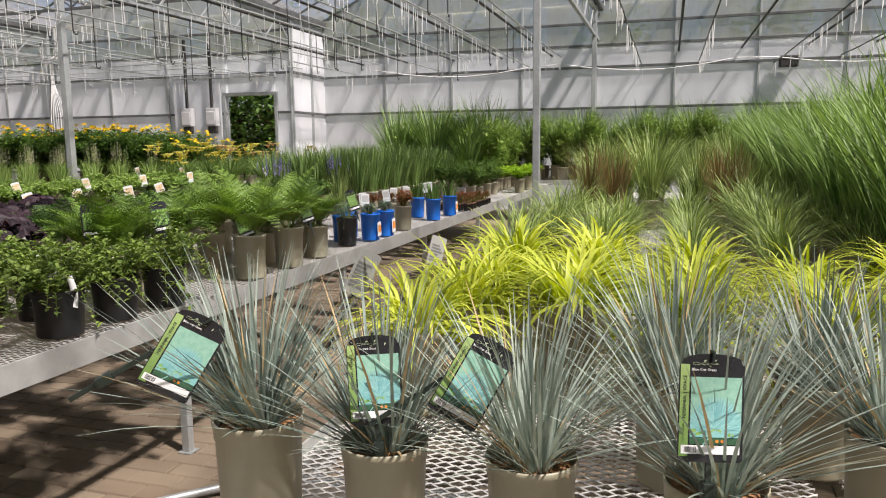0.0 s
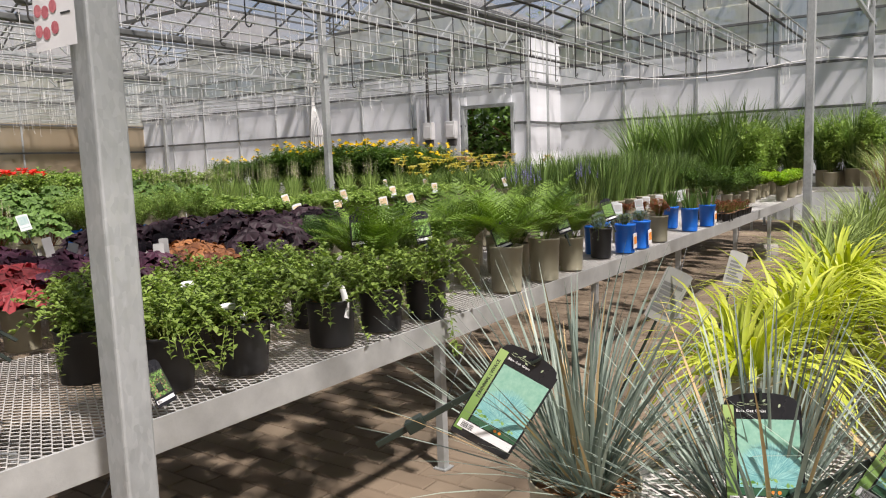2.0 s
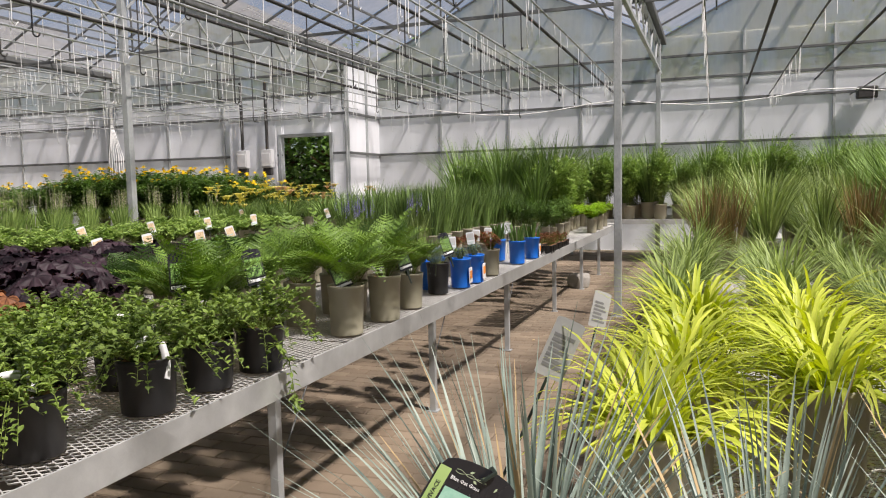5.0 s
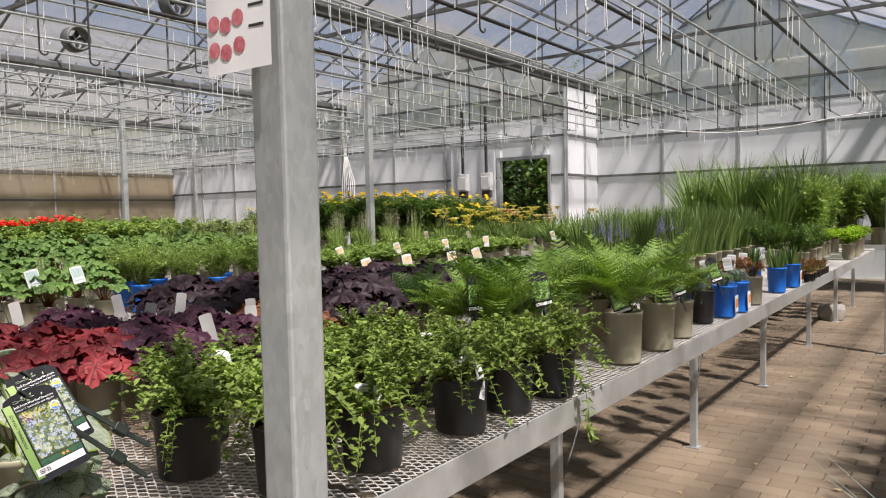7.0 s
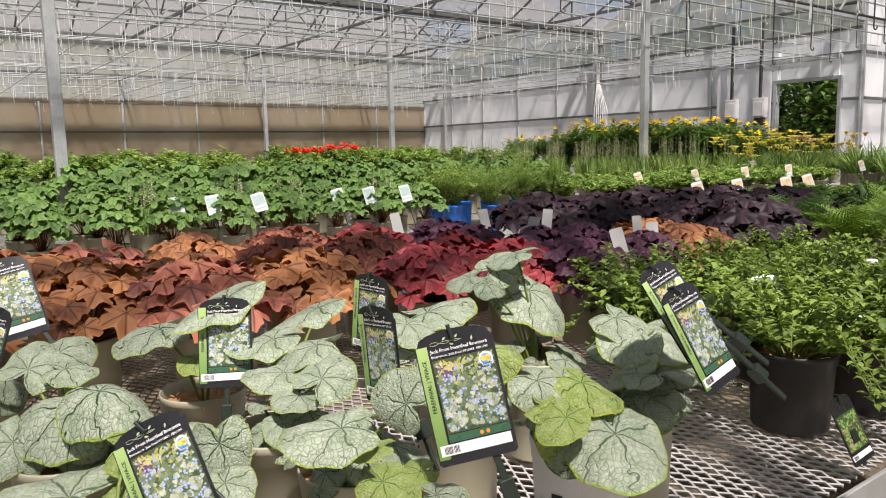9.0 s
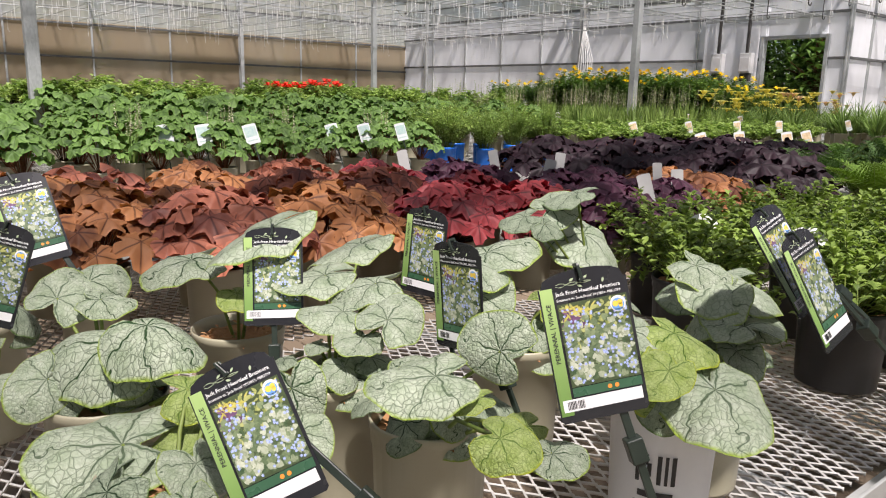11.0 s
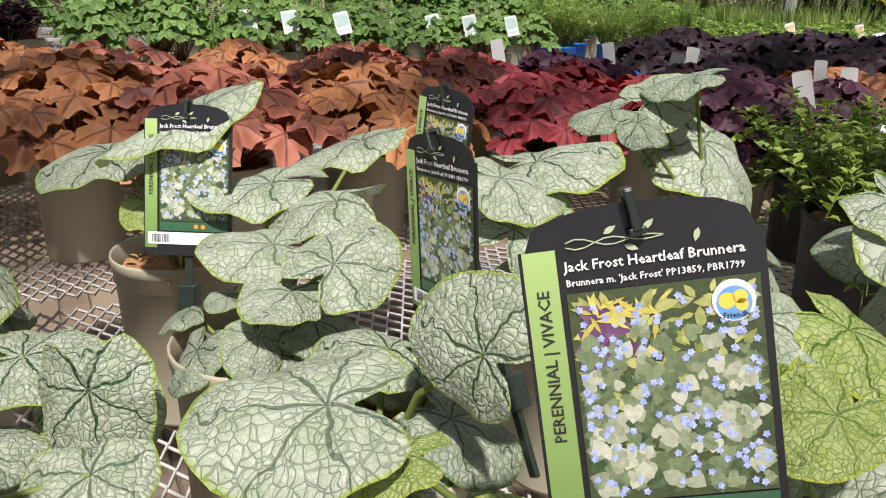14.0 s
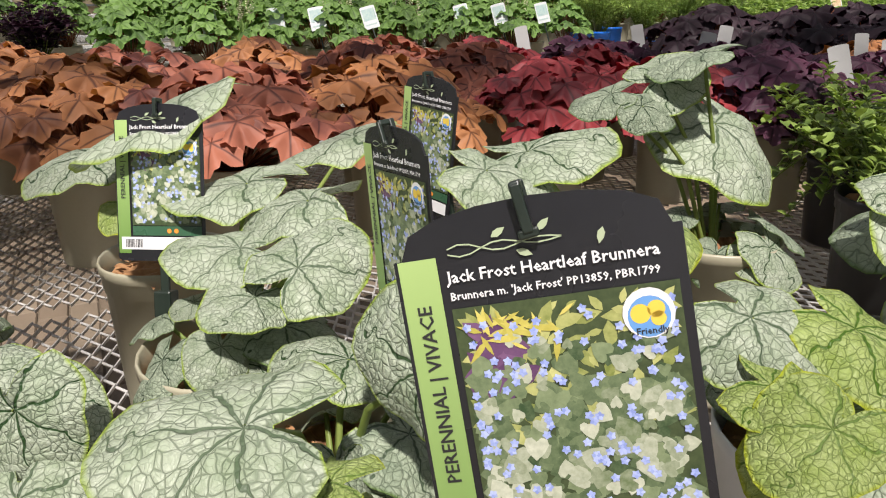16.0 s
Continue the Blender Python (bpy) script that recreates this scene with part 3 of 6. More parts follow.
def heuchera(name, label, mat, potmat, rnd, leaves=62, size=0.097, height=0.17, radius=0.21):
    t = thing(name, label, "plant")
    z = add_pot(t, potmat, 0.073, 0.17)
    g, gs = G(), G()
    for i in range(leaves):
        az = i * 2.399 + rnd.uniform(-0.3, 0.3)
        q = math.sqrt((i + 0.5) / leaves)
        out = radius * q * rnd.uniform(0.85, 1.1)
        hh = height * (1.0 - 0.55 * q * q) * rnd.uniform(0.8, 1.12)
        p = Vector((out * math.cos(az), out * math.sin(az), z + hh))
        tilt = 0.25 + 0.75 * q
        aim = az + rnd.uniform(-0.7, 0.7)
        d = Vector((math.cos(aim), math.sin(aim), -tilt * rnd.uniform(0.2, 1.2)))
        up = Vector((rnd.uniform(-0.35, 0.35) + 0.4 * math.cos(az) * q, 0.4 * math.sin(az) * q, 1))
        lobed(g, p, d, up, size * rnd.uniform(0.65, 1.15), rnd)
        stalk(gs, [(0.01 * math.cos(az), 0.01 * math.sin(az), z), (p.x * 0.6, p.y * 0.6, z + hh * 0.75), tuple(p)], 0.0022, 0.0015, 3)
    part("foliage", g.mesh("foliage"), mat, t)
    tagged(part("stemwork", gs.mesh("stemwork"), M["russet"], t), kind="stuff")
    return t


def fern(name, label, mat, potmat, rnd, fronds=13, length=0.32):
    t = thing(name, label, "fern")
    z = add_pot(t, potmat, 0.073, 0.195)
    g, gs = G(), G()
    for i in range(fronds):
        az = i * 2.399 + rnd.uniform(-0.3, 0.3)
        L = length * rnd.uniform(0.75, 1.1)
        e0 = math.radians(rnd.uniform(52, 88))
        dr = math.radians(rnd.uniform(35, 110))
        n = 14
        pos, pts = Vector((0.015 * math.cos(az), 0.015 * math.sin(az), z)), []
        side = Vector((-math.sin(az), math.cos(az), 0))
        for j in range(n + 1):
            f = j / n
            e = e0 - dr * f ** 1.3
            d = Vector((math.cos(az) * math.cos(e), math.sin(az) * math.cos(e), math.sin(e)))
            pts.append(pos.copy())
            if f > 0.18:
                w = L * 0.30 * math.sin(min(1, (f - 0.12) / 0.3) * math.pi / 2) * (1 - (f - 0.3) / 0.72 if f > 0.3 else 1)
                up = side.cross(d)
                for sg in (-1, 1):
                    q = (side * sg + d * 0.45 - up * 0.25).normalized()
                    m = 6
                    for k in range(m):
                        c = pos + q * (w * (k + 0.3) / m)
                        ll = w * 0.23 * (1 - k / m * 0.6) + 0.0035
                        s2 = q.cross(up)
                        for s3 in (-1, 1):
                            leaflet_flat(g, c, s2 * s3 + q * 0.8, up, ll, ll * 0.6)
            pos = pos + d * (L / n)
        stalk(gs, pts[::4], 0.0022, 0.0008, 3)
    part("foliage", g.mesh("foliage"), mat, t)
    tagged(part("stemwork", gs.mesh("stemwork"), M["stem"], t), kind="stuff")
    return t


def leaflet_flat(g, p, d, up, length, width):
    d, s, u = basis(Vector(d), up)
    m = p + d * length * 0.45
    g.add([p, m - s * width / 2, p + d * length - u * length * 0.2, m + s * width / 2], [(0, 3, 2, 1)])


def spiky(name, label, cat, mat, potmat, rnd, n, height, width, flower=None, nf=0, flower_len=0.12, fl_label=""):
    """Upright narrow leaves or stems, some with flower spikes."""
    t = thing(name, label, cat)
    z = add_pot(t, potmat)
    g, gf = G(), G()
    for i in range(n):
        az, q = rnd.uniform(0, math.tau), 0.06 * math.sqrt(rnd.random())
        blade(g, (q * math.cos(az), q * math.sin(az), z), az, math.radians(rnd.uniform(70, 89)), height * rnd.uniform(0.6, 1.05), width * rnd.uniform(0.7, 1.2), math.radians(rnd.uniform(5, 40)))
    for i in range(nf):
        az, q = rnd.uniform(0, math.tau), 0.10 * math.sqrt(rnd.random())
        h0 = z + height * rnd.uniform(0.75, 1.0)
        for j in range(16):
            c = Vector((q * math.cos(az), q * math.sin(az), h0 + flower_len * j / 16))
            a = rnd.uniform(0, math.tau)
            leaflet(gf, c, (math.cos(a), math.sin(a), 0.4), (0, 0, 1), 0.016 * (1.1 - j / 20), 0.010)
        stalk(g, [(q * 0.3 * math.cos(az), q * 0.3 * math.sin(az), z), (q * math.cos(az), q * math.sin(az), h0 + flower_len)], 0.002, 0.001, 3)
    part("foliage", g.mesh("foliage"), mat, t)
    if flower:
        tagged(part("bloom", gf.mesh("bloom"), flower, t, fl_label), kind="stuff")
    return t


HEARTS = {}
for kind_ in ("brun", "brun_dark", "brun_lime"):
    HEARTS[kind_] = [heart_leaf(random.Random(11 + i), 0.1, c) for i, c in enumerate((0.42, 0.8, 0.52, 1.1, 0.6))]
    for me_ in HEARTS[kind_]:
        me_.materials.append(M[kind_])


def brunnera(label, potmat, mats, spec, rnd, r=0.073, h=0.195, at=None):
    """spec: for each leaf the azimuth, reach, height above the rim, size in units of 0.1 m, pitch of the leaf and kind."""
    t = thing("brunnera", label, "plant", "silver heart-leaved plants on the bench", at)
    z = add_pot(t, potmat, r, h)
    gs = G()
    for i, (az, reach, hh, size, pitch) in enumerate(spec):
        a = radians(az)
        p = Vector((reach * math.sin(a), reach * math.cos(a), z + hh))
        kind = mats[i % len(mats)]
        ob = new("leaf", HEARTS[kind][rnd.randrange(5)])
        ob.parent = t
        ob.matrix_basis = Matrix.Translation(p) @ Matrix.Rotation(-a, 4, "Z") @ Matrix.Rotation(radians(-pitch), 4, "X") @ Matrix.Rotation(radians(rnd.uniform(-16, 16)), 4, "Y") @ Matrix.Diagonal((size, size, size, 1))
        stalk(gs, [(0.015 * math.sin(a), 0.015 * math.cos(a), z), (p.x * 0.5, p.y * 0.5, z + hh * 0.75 + 0.01), tuple(p)], 0.003, 0.002, 5)
    tagged(part("stemwork", gs.mesh("stemwork"), M["stem"], t), kind="stuff")
    return t


def brunnera_set(label, potmat, at, leaves):
    """leaves: each leaf's place from the pot's foot, size in units of 0.1 m, its three turns in degrees and its kind."""
    t = thing("brunnera", label, "plant", "silver heart-leaved plants on the bench", pose(at[0], at[1], TOP))
    z = add_pot(t, potmat)
    gs = G()
    rnd = random.Random(len(leaves))
    for x, y, h, size, rx, ry, rz, kind in leaves:
        size *= (0.90, 0.90, 0.90, 0.66, 1.0, 1.0, 1.0)[kind]
        rx -= 14 if kind == 3 else 0
        shape = rnd.choice((0, 2, 4)) if kind > 3 else rnd.randrange(5)
        ob = new("leaf", HEARTS[("brun", "brun_lime", "brun", "brun_dark", "brun", "brun_lime", "brun_dark")[kind]][shape])
        ob.parent = t
        ob.matrix_basis = pose(x, y, h, rx, ry, rz) @ Matrix.Diagonal((size, size, size, 1))
        stalk(gs, [(x * 0.08, y * 0.08, z - 0.01), (x * 0.45, y * 0.45, z + (h - z) * 0.6), (x, y, h)], 0.003, 0.002, 5)
    for i in range(9 if len(leaves) > 3 else 0):
        a, q = i * 1.05 + rnd.uniform(-0.3, 0.3), rnd.uniform(0.035, 0.075)
        h = z + rnd.uniform(0.012, 0.05)
        ob = new("leaf", HEARTS[("brun", "brun_dark", "brun_dark")[i % 3]][rnd.randrange(5)])
        ob.parent = t
        f = rnd.uniform(0.42, 0.68)
        ob.matrix_basis = pose(q * math.cos(a), q * math.sin(a), h, rnd.uniform(-45, -8), rnd.uniform(-20, 20), math.degrees(a) - 90) @ Matrix.Diagonal((f, f, f, 1))
        stalk(gs, [(0.01 * math.cos(a), 0.01 * math.sin(a), z - 0.01), (q * math.cos(a), q * math.sin(a), h)], 0.003, 0.002, 4)
    tagged(part("stemwork", gs.mesh("stemwork"), M["stem"], t), kind="stuff")
    return t


def leaf_spec(rnd, n, reach, height, size):
    """A loose rosette of leaves: low and wide outside, small and high inside."""
    out = []
    for i in range(n):
        q = math.sqrt((i + 0.6) / n)
        out.append((i * 137.5 + rnd.uniform(-20, 20), reach * q * rnd.uniform(0.8, 1.1), height * (1.05 - 0.85 * q) * rnd.uniform(0.8, 1.2) + 0.015, size * rnd.uniform(0.65, 1.15), rnd.uniform(0, 16) + 24 * q))
    return out


# ---- tags ----
def text_mesh(body, size, align="LEFT"):
    cu = bpy.data.curves.new("lettering", "FONT")
    cu.body, cu.size, cu.align_x, cu.resolution_u = body, size, align, 1
    cu.offset = size * 0.016
    ob = bpy.data.objects.new("lettering", cu)
    scene.collection.objects.link(ob)
    me = bpy.data.meshes.new_from_object(ob.evaluated_get(bpy.context.evaluated_depsgraph_get()))
    bpy.data.objects.remove(ob)
    bpy.data.curves.remove(cu)
    me.name = "lettering"
    return me


def flat(x0, z0, x1, z1, y):
    """A printed field on a tag, facing -y, with a unit map."""
    g = G()
    g.add([(x0, y, z0), (x1, y, z0), (x1, y, z1), (x0, y, z1)], [(0, 1, 2, 3)], [(0, 0), (1, 0), (1, 1), (0, 1)])
    return g.mesh("print", False)


def plate_mesh(w, h, thick=0.0012, arch=0.1):
    """A tag with a shallow arched top and round lower corners, standing on z = 0, facing -y."""
    pts = [(-w / 2 + 0.003, 0), (w / 2 - 0.003, 0), (w / 2, 0.003), (w / 2, h * (1 - arch))]
    for i in range(9):
        a = math.pi * i / 8
        pts.append((w * 0.47 * math.cos(a), h * (1 - arch) + h * arch * math.sin(a) ** 0.7))
    pts += [(-w / 2, h * (1 - arch)), (-w / 2, 0.003)]
    bm = bmesh.new()
    f = bm.faces.new([bm.verts.new((x, 0, z)) for x, z in pts])
    r = bmesh.ops.extrude_face_region(bm, geom=[f])
    for v in r["geom"]:
        if isinstance(v, bmesh.types.BMVert):
            v.co.y += thick
    bmesh.ops.recalc_face_normals(bm, faces=bm.faces[:])
    return bm


def bars(x0, x1, z0, z1, y, rnd, n):
    g = G()
    x = x0
    for i in range(n):
        w = (x1 - x0) / n
        ww = w * rnd.uniform(0.25, 0.7)
        g.add([(x, y, z0), (x + ww, y, z0), (x + ww, y, z1), (x, y, z1)], [(0, 1, 2, 3)])
        x += w
    return g.mesh("barcode", False)


def petal(g, x, z, a, length, width, y):
    """A flat printed leaf or petal."""
    dx, dz = math.cos(a), math.sin(a)
    pts = [(0, 0), (0.3, 0.42), (0.62, 0.4), (1, 0), (0.62, -0.4), (0.3, -0.42)]
    if width > 0.85 * length and length > 0.003:
        pts = [(0.2, 0), (0.02, 0.2), (0.08, 0.42), (0.32, 0.5), (0.68, 0.32), (1, 0), (0.68, -0.32), (0.32, -0.5), (0.08, -0.42), (0.02, -0.2)]
    g.add([(x + dx * u * length - dz * v * width, y, z + dz * u * length + dx * v * width) for u, v in pts], [tuple(range(len(pts)))])


def photo_prints(picture, x0, z0, x1, z1):
    """The shapes printed in a tag's photograph, layer on layer."""
    rnd = random.Random(9)
    W, H = x1 - x0, z1 - z0
    inside = lambda x, z, m: (min(max(x, x0 + m), x1 - m), min(max(z, z0 + m), z1 - m))
    out = []
    if picture == "pic_brunnera":
        layers = (("pr_lime", 150, (0.06, 0.15), (0, 1, 0.5, 1.0), 0.5), ("pr_plum", 30, (0.10, 0.2), (0, 0.24, 0.62, 0.92), 0.6), ("pr_shade", 170, (0.06, 0.15), (0, 1, 0, 0.62), 1.0), ("pr_shade", 60, (0.05, 0.12), (0, 1, 0.3, 0.8), 1.0), ("pr_leaf", 74, (0.06, 0.13), (0, 1, 0, 0.6), 1.0), ("pr_leaf", 22, (0.05, 0.10), (0.1, 1, 0.5, 0.85), 0.9), ("pr_yellow", 26, (0.08, 0.16), (0.02, 0.5, 0.84, 1.0), 0.24))
    elif picture == "pic_fern":
        layers = (("pr_green", 420, (0.06, 0.16), (0, 1, 0, 1), 0.3),)
    elif picture == "pic_shrub":
        layers = (("pr_green", 160, (0.08, 0.18), (0, 1, 0, 1), 0.5), ("red_print", 40, (0.05, 0.08), (0, 1, 0, 0.8), 1.0))
    else:
        layers = (("pr_green", 16, (0.05, 0.14), (0, 1, 0, 0.12), 0.6),)
    y = -0.00075
    for mat, n, ln, (u0, u1, v0, v1), asp in layers:
        g = G()
        for i in range(n):
            L = W * rnd.uniform(*ln)
            x, z = inside(x0 + W * rnd.uniform(u0, u1), z0 + H * rnd.uniform(v0, v1), L)
            y -= 0.0000008
            petal(g, x, z, rnd.uniform(0, math.tau), L, L * asp, y)
        out.append(("leaf_print", g.mesh("leaf_print", False), M[mat]))
    g = G()
    if picture == "pic_brunnera":
        for i in range(190):
            u, v = rnd.random(), rnd.random() ** 0.8
            if rnd.random() > 0.35 + 0.65 * abs(math.sin(u * 5 + v * 4)):
                continue
            cx, cz = inside(x0 + W * u, z0 + H * v * 0.95, 0.003)
            for j in range(5):
                y -= 0.0000004
                petal(g, cx, cz, math.tau * j / 5 + i, 0.0015, 0.0013, y)
        out.append(("flower_print", g.mesh("flower_print", False), M["pr_blue"]))
    elif picture == "pic_oat":
        for i in range(90):
            a = math.pi / 2 + rnd.gauss(0, 0.8)
            L = H * rnd.uniform(0.3, 0.6)
            lim = (W * 0.42) / max(0.05, abs(math.cos(a)))
            y -= 0.0000008
            petal(g, x0 + W * (0.5 + rnd.uniform(-0.06, 0.06)), z0 + H * 0.14, a, min(L, lim), 0.0014, y)
        out.append(("blade_print", g.mesh("blade_print", False), M["pr_teal"]))
    return out


def disc(cx, cz, r, y, n=18):
    g = G()
    g.add([(cx + r * math.cos(math.tau * i / n), y, cz + r * math.sin(math.tau * i / n)) for i in range(n)], [tuple(range(n))])
    return g.mesh("disc", False)


_prints = {}


def tag_parts(parent, picture, title, subtitle, w=0.083, h=0.138, stake_len=0.22, m=None, stake_tilt=0.0, strip=True):
    """A printed plant tag: dark plate, green strip, photograph, lettering, bar code and the hook and stake that hold it."""
    key = (picture, title, w, h, strip)
    if key not in _prints:
        rnd = random.Random(5)
        PZ0, PZ1, PX1 = (0.23, 0.785, 0.035) if strip else (0.20, 0.745, 0.04)
        sx = -w / 2 + (w * 0.17 if strip else w * 0.04)
        meshes = [("tag_photograph", flat(sx + 0.001, h * PZ0, w / 2 - w * PX1, h * PZ1, -0.0006), M["pic_oat"] if picture == "pic_oat" else M["pr_dark"]),
                  ("price_label", flat(-w / 2 + w * 0.05, h * 0.075, w / 2 - w * 0.05, h * 0.155, -0.0008), M["tag_white"]),
                  ("bar_code", bars(-w * 0.4, -w * 0.2, h * 0.088, h * 0.142, -0.0011, rnd, 12), M["ink"])]
        if strip:
            meshes.append(("green_strip", flat(-w / 2 + w * 0.015, h * 0.05, -w / 2 + w * 0.155, h * 0.9, -0.0006), M["tag_strip"]))
            meshes.append(("caption_band", flat(sx + 0.001, h * 0.165, w / 2 - w * 0.035, h * 0.225, -0.0006), M["caption"]))
            for u in (0.10, 0.18):
                meshes.append(("care_symbol", disc(u * w, h * 0.195, w * 0.026, -0.0009, 8), M["orange_print"]))
        meshes += photo_prints(picture, sx + 0.001, h * PZ0, w / 2 - w * PX1, h * PZ1)
        if picture == "pic_brunnera":
            bx, bz = w * 0.35, h * 0.725
            meshes.append(("badge", disc(bx, bz, w * 0.088, -0.0014), M["tag_white"]))
            meshes.append(("badge_ring", disc(bx, bz - w * 0.012, w * 0.072, -0.00145), M["badge_blue"]))
            for du, dv, rr in ((-0.028, 0.0, 0.034), (0.026, 0.012, 0.03), (0.03, -0.022, 0.026)):
                meshes.append(("badge_print", disc(bx + du * w, bz + dv * w, rr * w, -0.0015), M["badge_yellow"]))
        if title:
            for body, size, z, x in ((title, w * 0.0605, h * 0.842, sx + w * 0.015), (subtitle, w * 0.041, h * 0.804, sx + w * 0.015)):
                if body:
                    tm = text_mesh(body, size)
                    tm.transform(Matrix.Translation((x, -0.0009, z)) @ Matrix.Rotation(radians(90), 4, "X"))
                    meshes.append(("lettering", tm, M["tag_white"]))
            tm = text_mesh("PERENNIAL | VIVACE", w * 0.072)
            tm.transform(Matrix.Translation((-w / 2 + w * 0.11, -0.0009, h * 0.40)) @ Matrix.Rotation(radians(90), 4, "X") @ Matrix.Rotation(radians(90), 4, "Z"))
            meshes.append(("lettering", tm, M["ink"]))
            if picture == "pic_brunnera":
                tm = text_mesh("Friendly", w * 0.034, "CENTER")
                tm.transform(Matrix.Translation((w * 0.355, -0.00165, h * 0.725 - w * 0.072)) @ Matrix.Rotation(radians(90), 4, "X"))
                meshes.append(("lettering", tm, M["ink"]))
            g = G()
            for sgn in (-1, 1):
                pts = [(-w * 0.30 + w * 0.04 * i, -0.0009, h * 0.908 + sgn * h * 0.012 * math.sin(i * 0.9 + 0.4) * (1.2 - i / 12)) for i in range(11)]
                for a, b in zip(pts, pts[1:]):
                    g.add([(a[0], a[1], a[2] - 0.00022), (b[0], b[1], b[2] - 0.00022), (b[0], b[1], b[2] + 0.00022), (a[0], a[1], a[2] + 0.00022)], [(0, 1, 2, 3)])
            for lx, lz, la in ((-0.06, 0.892, -0.4), (0.02, 0.926, 0.7), (0.24, 0.914, -1.9), (-0.14, 0.926, 0.5)):
                petal(g, lx * w, lz * h, la, w * 0.06, w * 0.03, -0.00095)
            meshes.append(("vine_ornament", g.mesh("ornament", False), M["vine_print"]))
        bm = plate_mesh(w, h)
        pl = bpy.data.meshes.new("tag")
        bm.to_mesh(pl)
        bm.free()
        pl.materials.append(M["tag_black"])
        for _, me, mt in meshes:
            me.materials.append(mt)
        _prints[key] = (pl, meshes)
    pl, meshes = _prints[key]
    tag = new("tag", pl)
    tag.parent = parent
    if m is not None:
        tag.matrix_basis = m
    for nm, me, _ in meshes:
        new(nm, me).parent = tag
    # hook through the tag's head, and the stake behind it
    bm = boxed(-0.004, 0.0025, h * 0.90 - stake_len, 0.004, 0.0065, h * 0.9, bevel=0.001)
    box(bm, -0.0022, 0.0025, h * 0.88, 0.0022, 0.006, h * 1.035, bevel=0.0008)
    box(bm, -0.0018, -0.0045, h * 1.01, 0.0018, 0.004, h * 1.035, bevel=0.0008)
    box(bm, -0.0016, -0.0055, h * 0.925, 0.0016, -0.003, h * 1.03, bevel=0.0006)
    box(bm, -0.003, -0.005, h * 0.915, 0.003, -0.003, h * 0.935, bevel=0.0006)
    z0 = h * 0.9 - stake_len + 0.045
    box(bm, -0.008, -0.003, z0, 0.008, 0.013, z0 + 0.024, bevel=0.0015)
    st = part("stake", bm, M["stake"], tag)
    st.matrix_basis = Matrix.Translation((0, 0, h * 0.9)) @ Matrix.Rotation(radians(stake_tilt), 4, "Y") @ Matrix.Translation((0, 0, -h * 0.9))
    return tag


# ---- setting ----
NORTH, DOORWALL, RETURN, WEST, EAST, SOUTH = 17.0, 15.4, -11.44, -25.6, 7.7, -6.0
GUT, BAY, RISE = 4.25, 6.4, 1.55
LINES = [-5.04 - BAY * k for k in range(-2, 5)]      # gutter lines
POST_Y = [1.81 - 7.25, 1.81, 9.06, 16.31]

ground = bmesh.new()
bmesh.ops.create_grid(ground, x_segments=1, y_segments=1, size=400)
g_ob = solo("ground", ground, plain("outside ground", (0.10, 0.11, 0.06), (0.2, 0.19, 0.12), 0.9, 0, 0.4), "mown grass and gravel round the greenhouse", "ground", "structure")
g_ob.location = (0, 0, -0.12)
floor = solo("floor", boxed(WEST, SOUTH, -0.1, EAST, NORTH, -0.012), plain("sand bed", (0.12, 0.09, 0.06), (0.2, 0.16, 0.11), 0.9, 0, 6), "brown paving laid on a sand bed", "floor", "structure")


def wall_with_rails(name, a, b, z0, z1, mat, label, kindpanel, step=1.62, rails=(0.9, 2.2, 3.05), t=0.05, hole=None):
    """A glazed wall from a to b: sheets between mullions, with rails across."""
    a, b = Vector((*a, 0)), Vector((*b, 0))
    d = (b - a).normalized()
    L = (b - a).length
    m = Matrix.Translation(a) @ Matrix.Rotation(math.atan2(d.y, d.x), 4, "Z")
    w = thing(name, label, "wall", kind="structure", at=m)
    n = max(1, round(L / step))
    for i in range(n):
        x0, x1 = L * i / n, L * (i + 1) / n
        zz = z0
        if hole and x0 < hole[1] and x1 > hole[0]:
            for u0, u1, v0 in ((x0, max(x0, hole[0]), z0), (min(x1, hole[1]), x1, z0), (max(x0, hole[0]), min(x1, hole[1]), hole[2])):
                if u1 - u0 > 0.03:
                    p = part(kindpanel, boxed(u0 + 0.01, -t / 2, v0, u1 - 0.01, t / 2, z1), mat, w)
                    p.visible_shadow = False
            continue
        p = part(kindpanel, boxed(x0 + 0.012, -t / 2, zz, x1 - 0.012, t / 2, z1), mat, w)
        p.visible_shadow = False
    for i in range(n + 1):
        x = L * i / n
        if hole and hole[0] < x < hole[1]:
            continue
        part("mullion", boxed(x - 0.022, -t / 2 - 0.03, z0, x + 0.022, t / 2 + 0.01, z1, bevel=0.004), M["galv"], w)
    for z in rails:
        if z0 < z < z1:
            spans = [(0, L)] if not (hole and z < hole[2]) else [(0, hole[0]), (hole[1], L)]
            for s0, s1 in spans:
                part("rail", boxed(s0, -t / 2 - 0.045, z - 0.025, s1, -t / 2 + 0.004, z + 0.025, bevel=0.004), M["truss"], w)
    return w


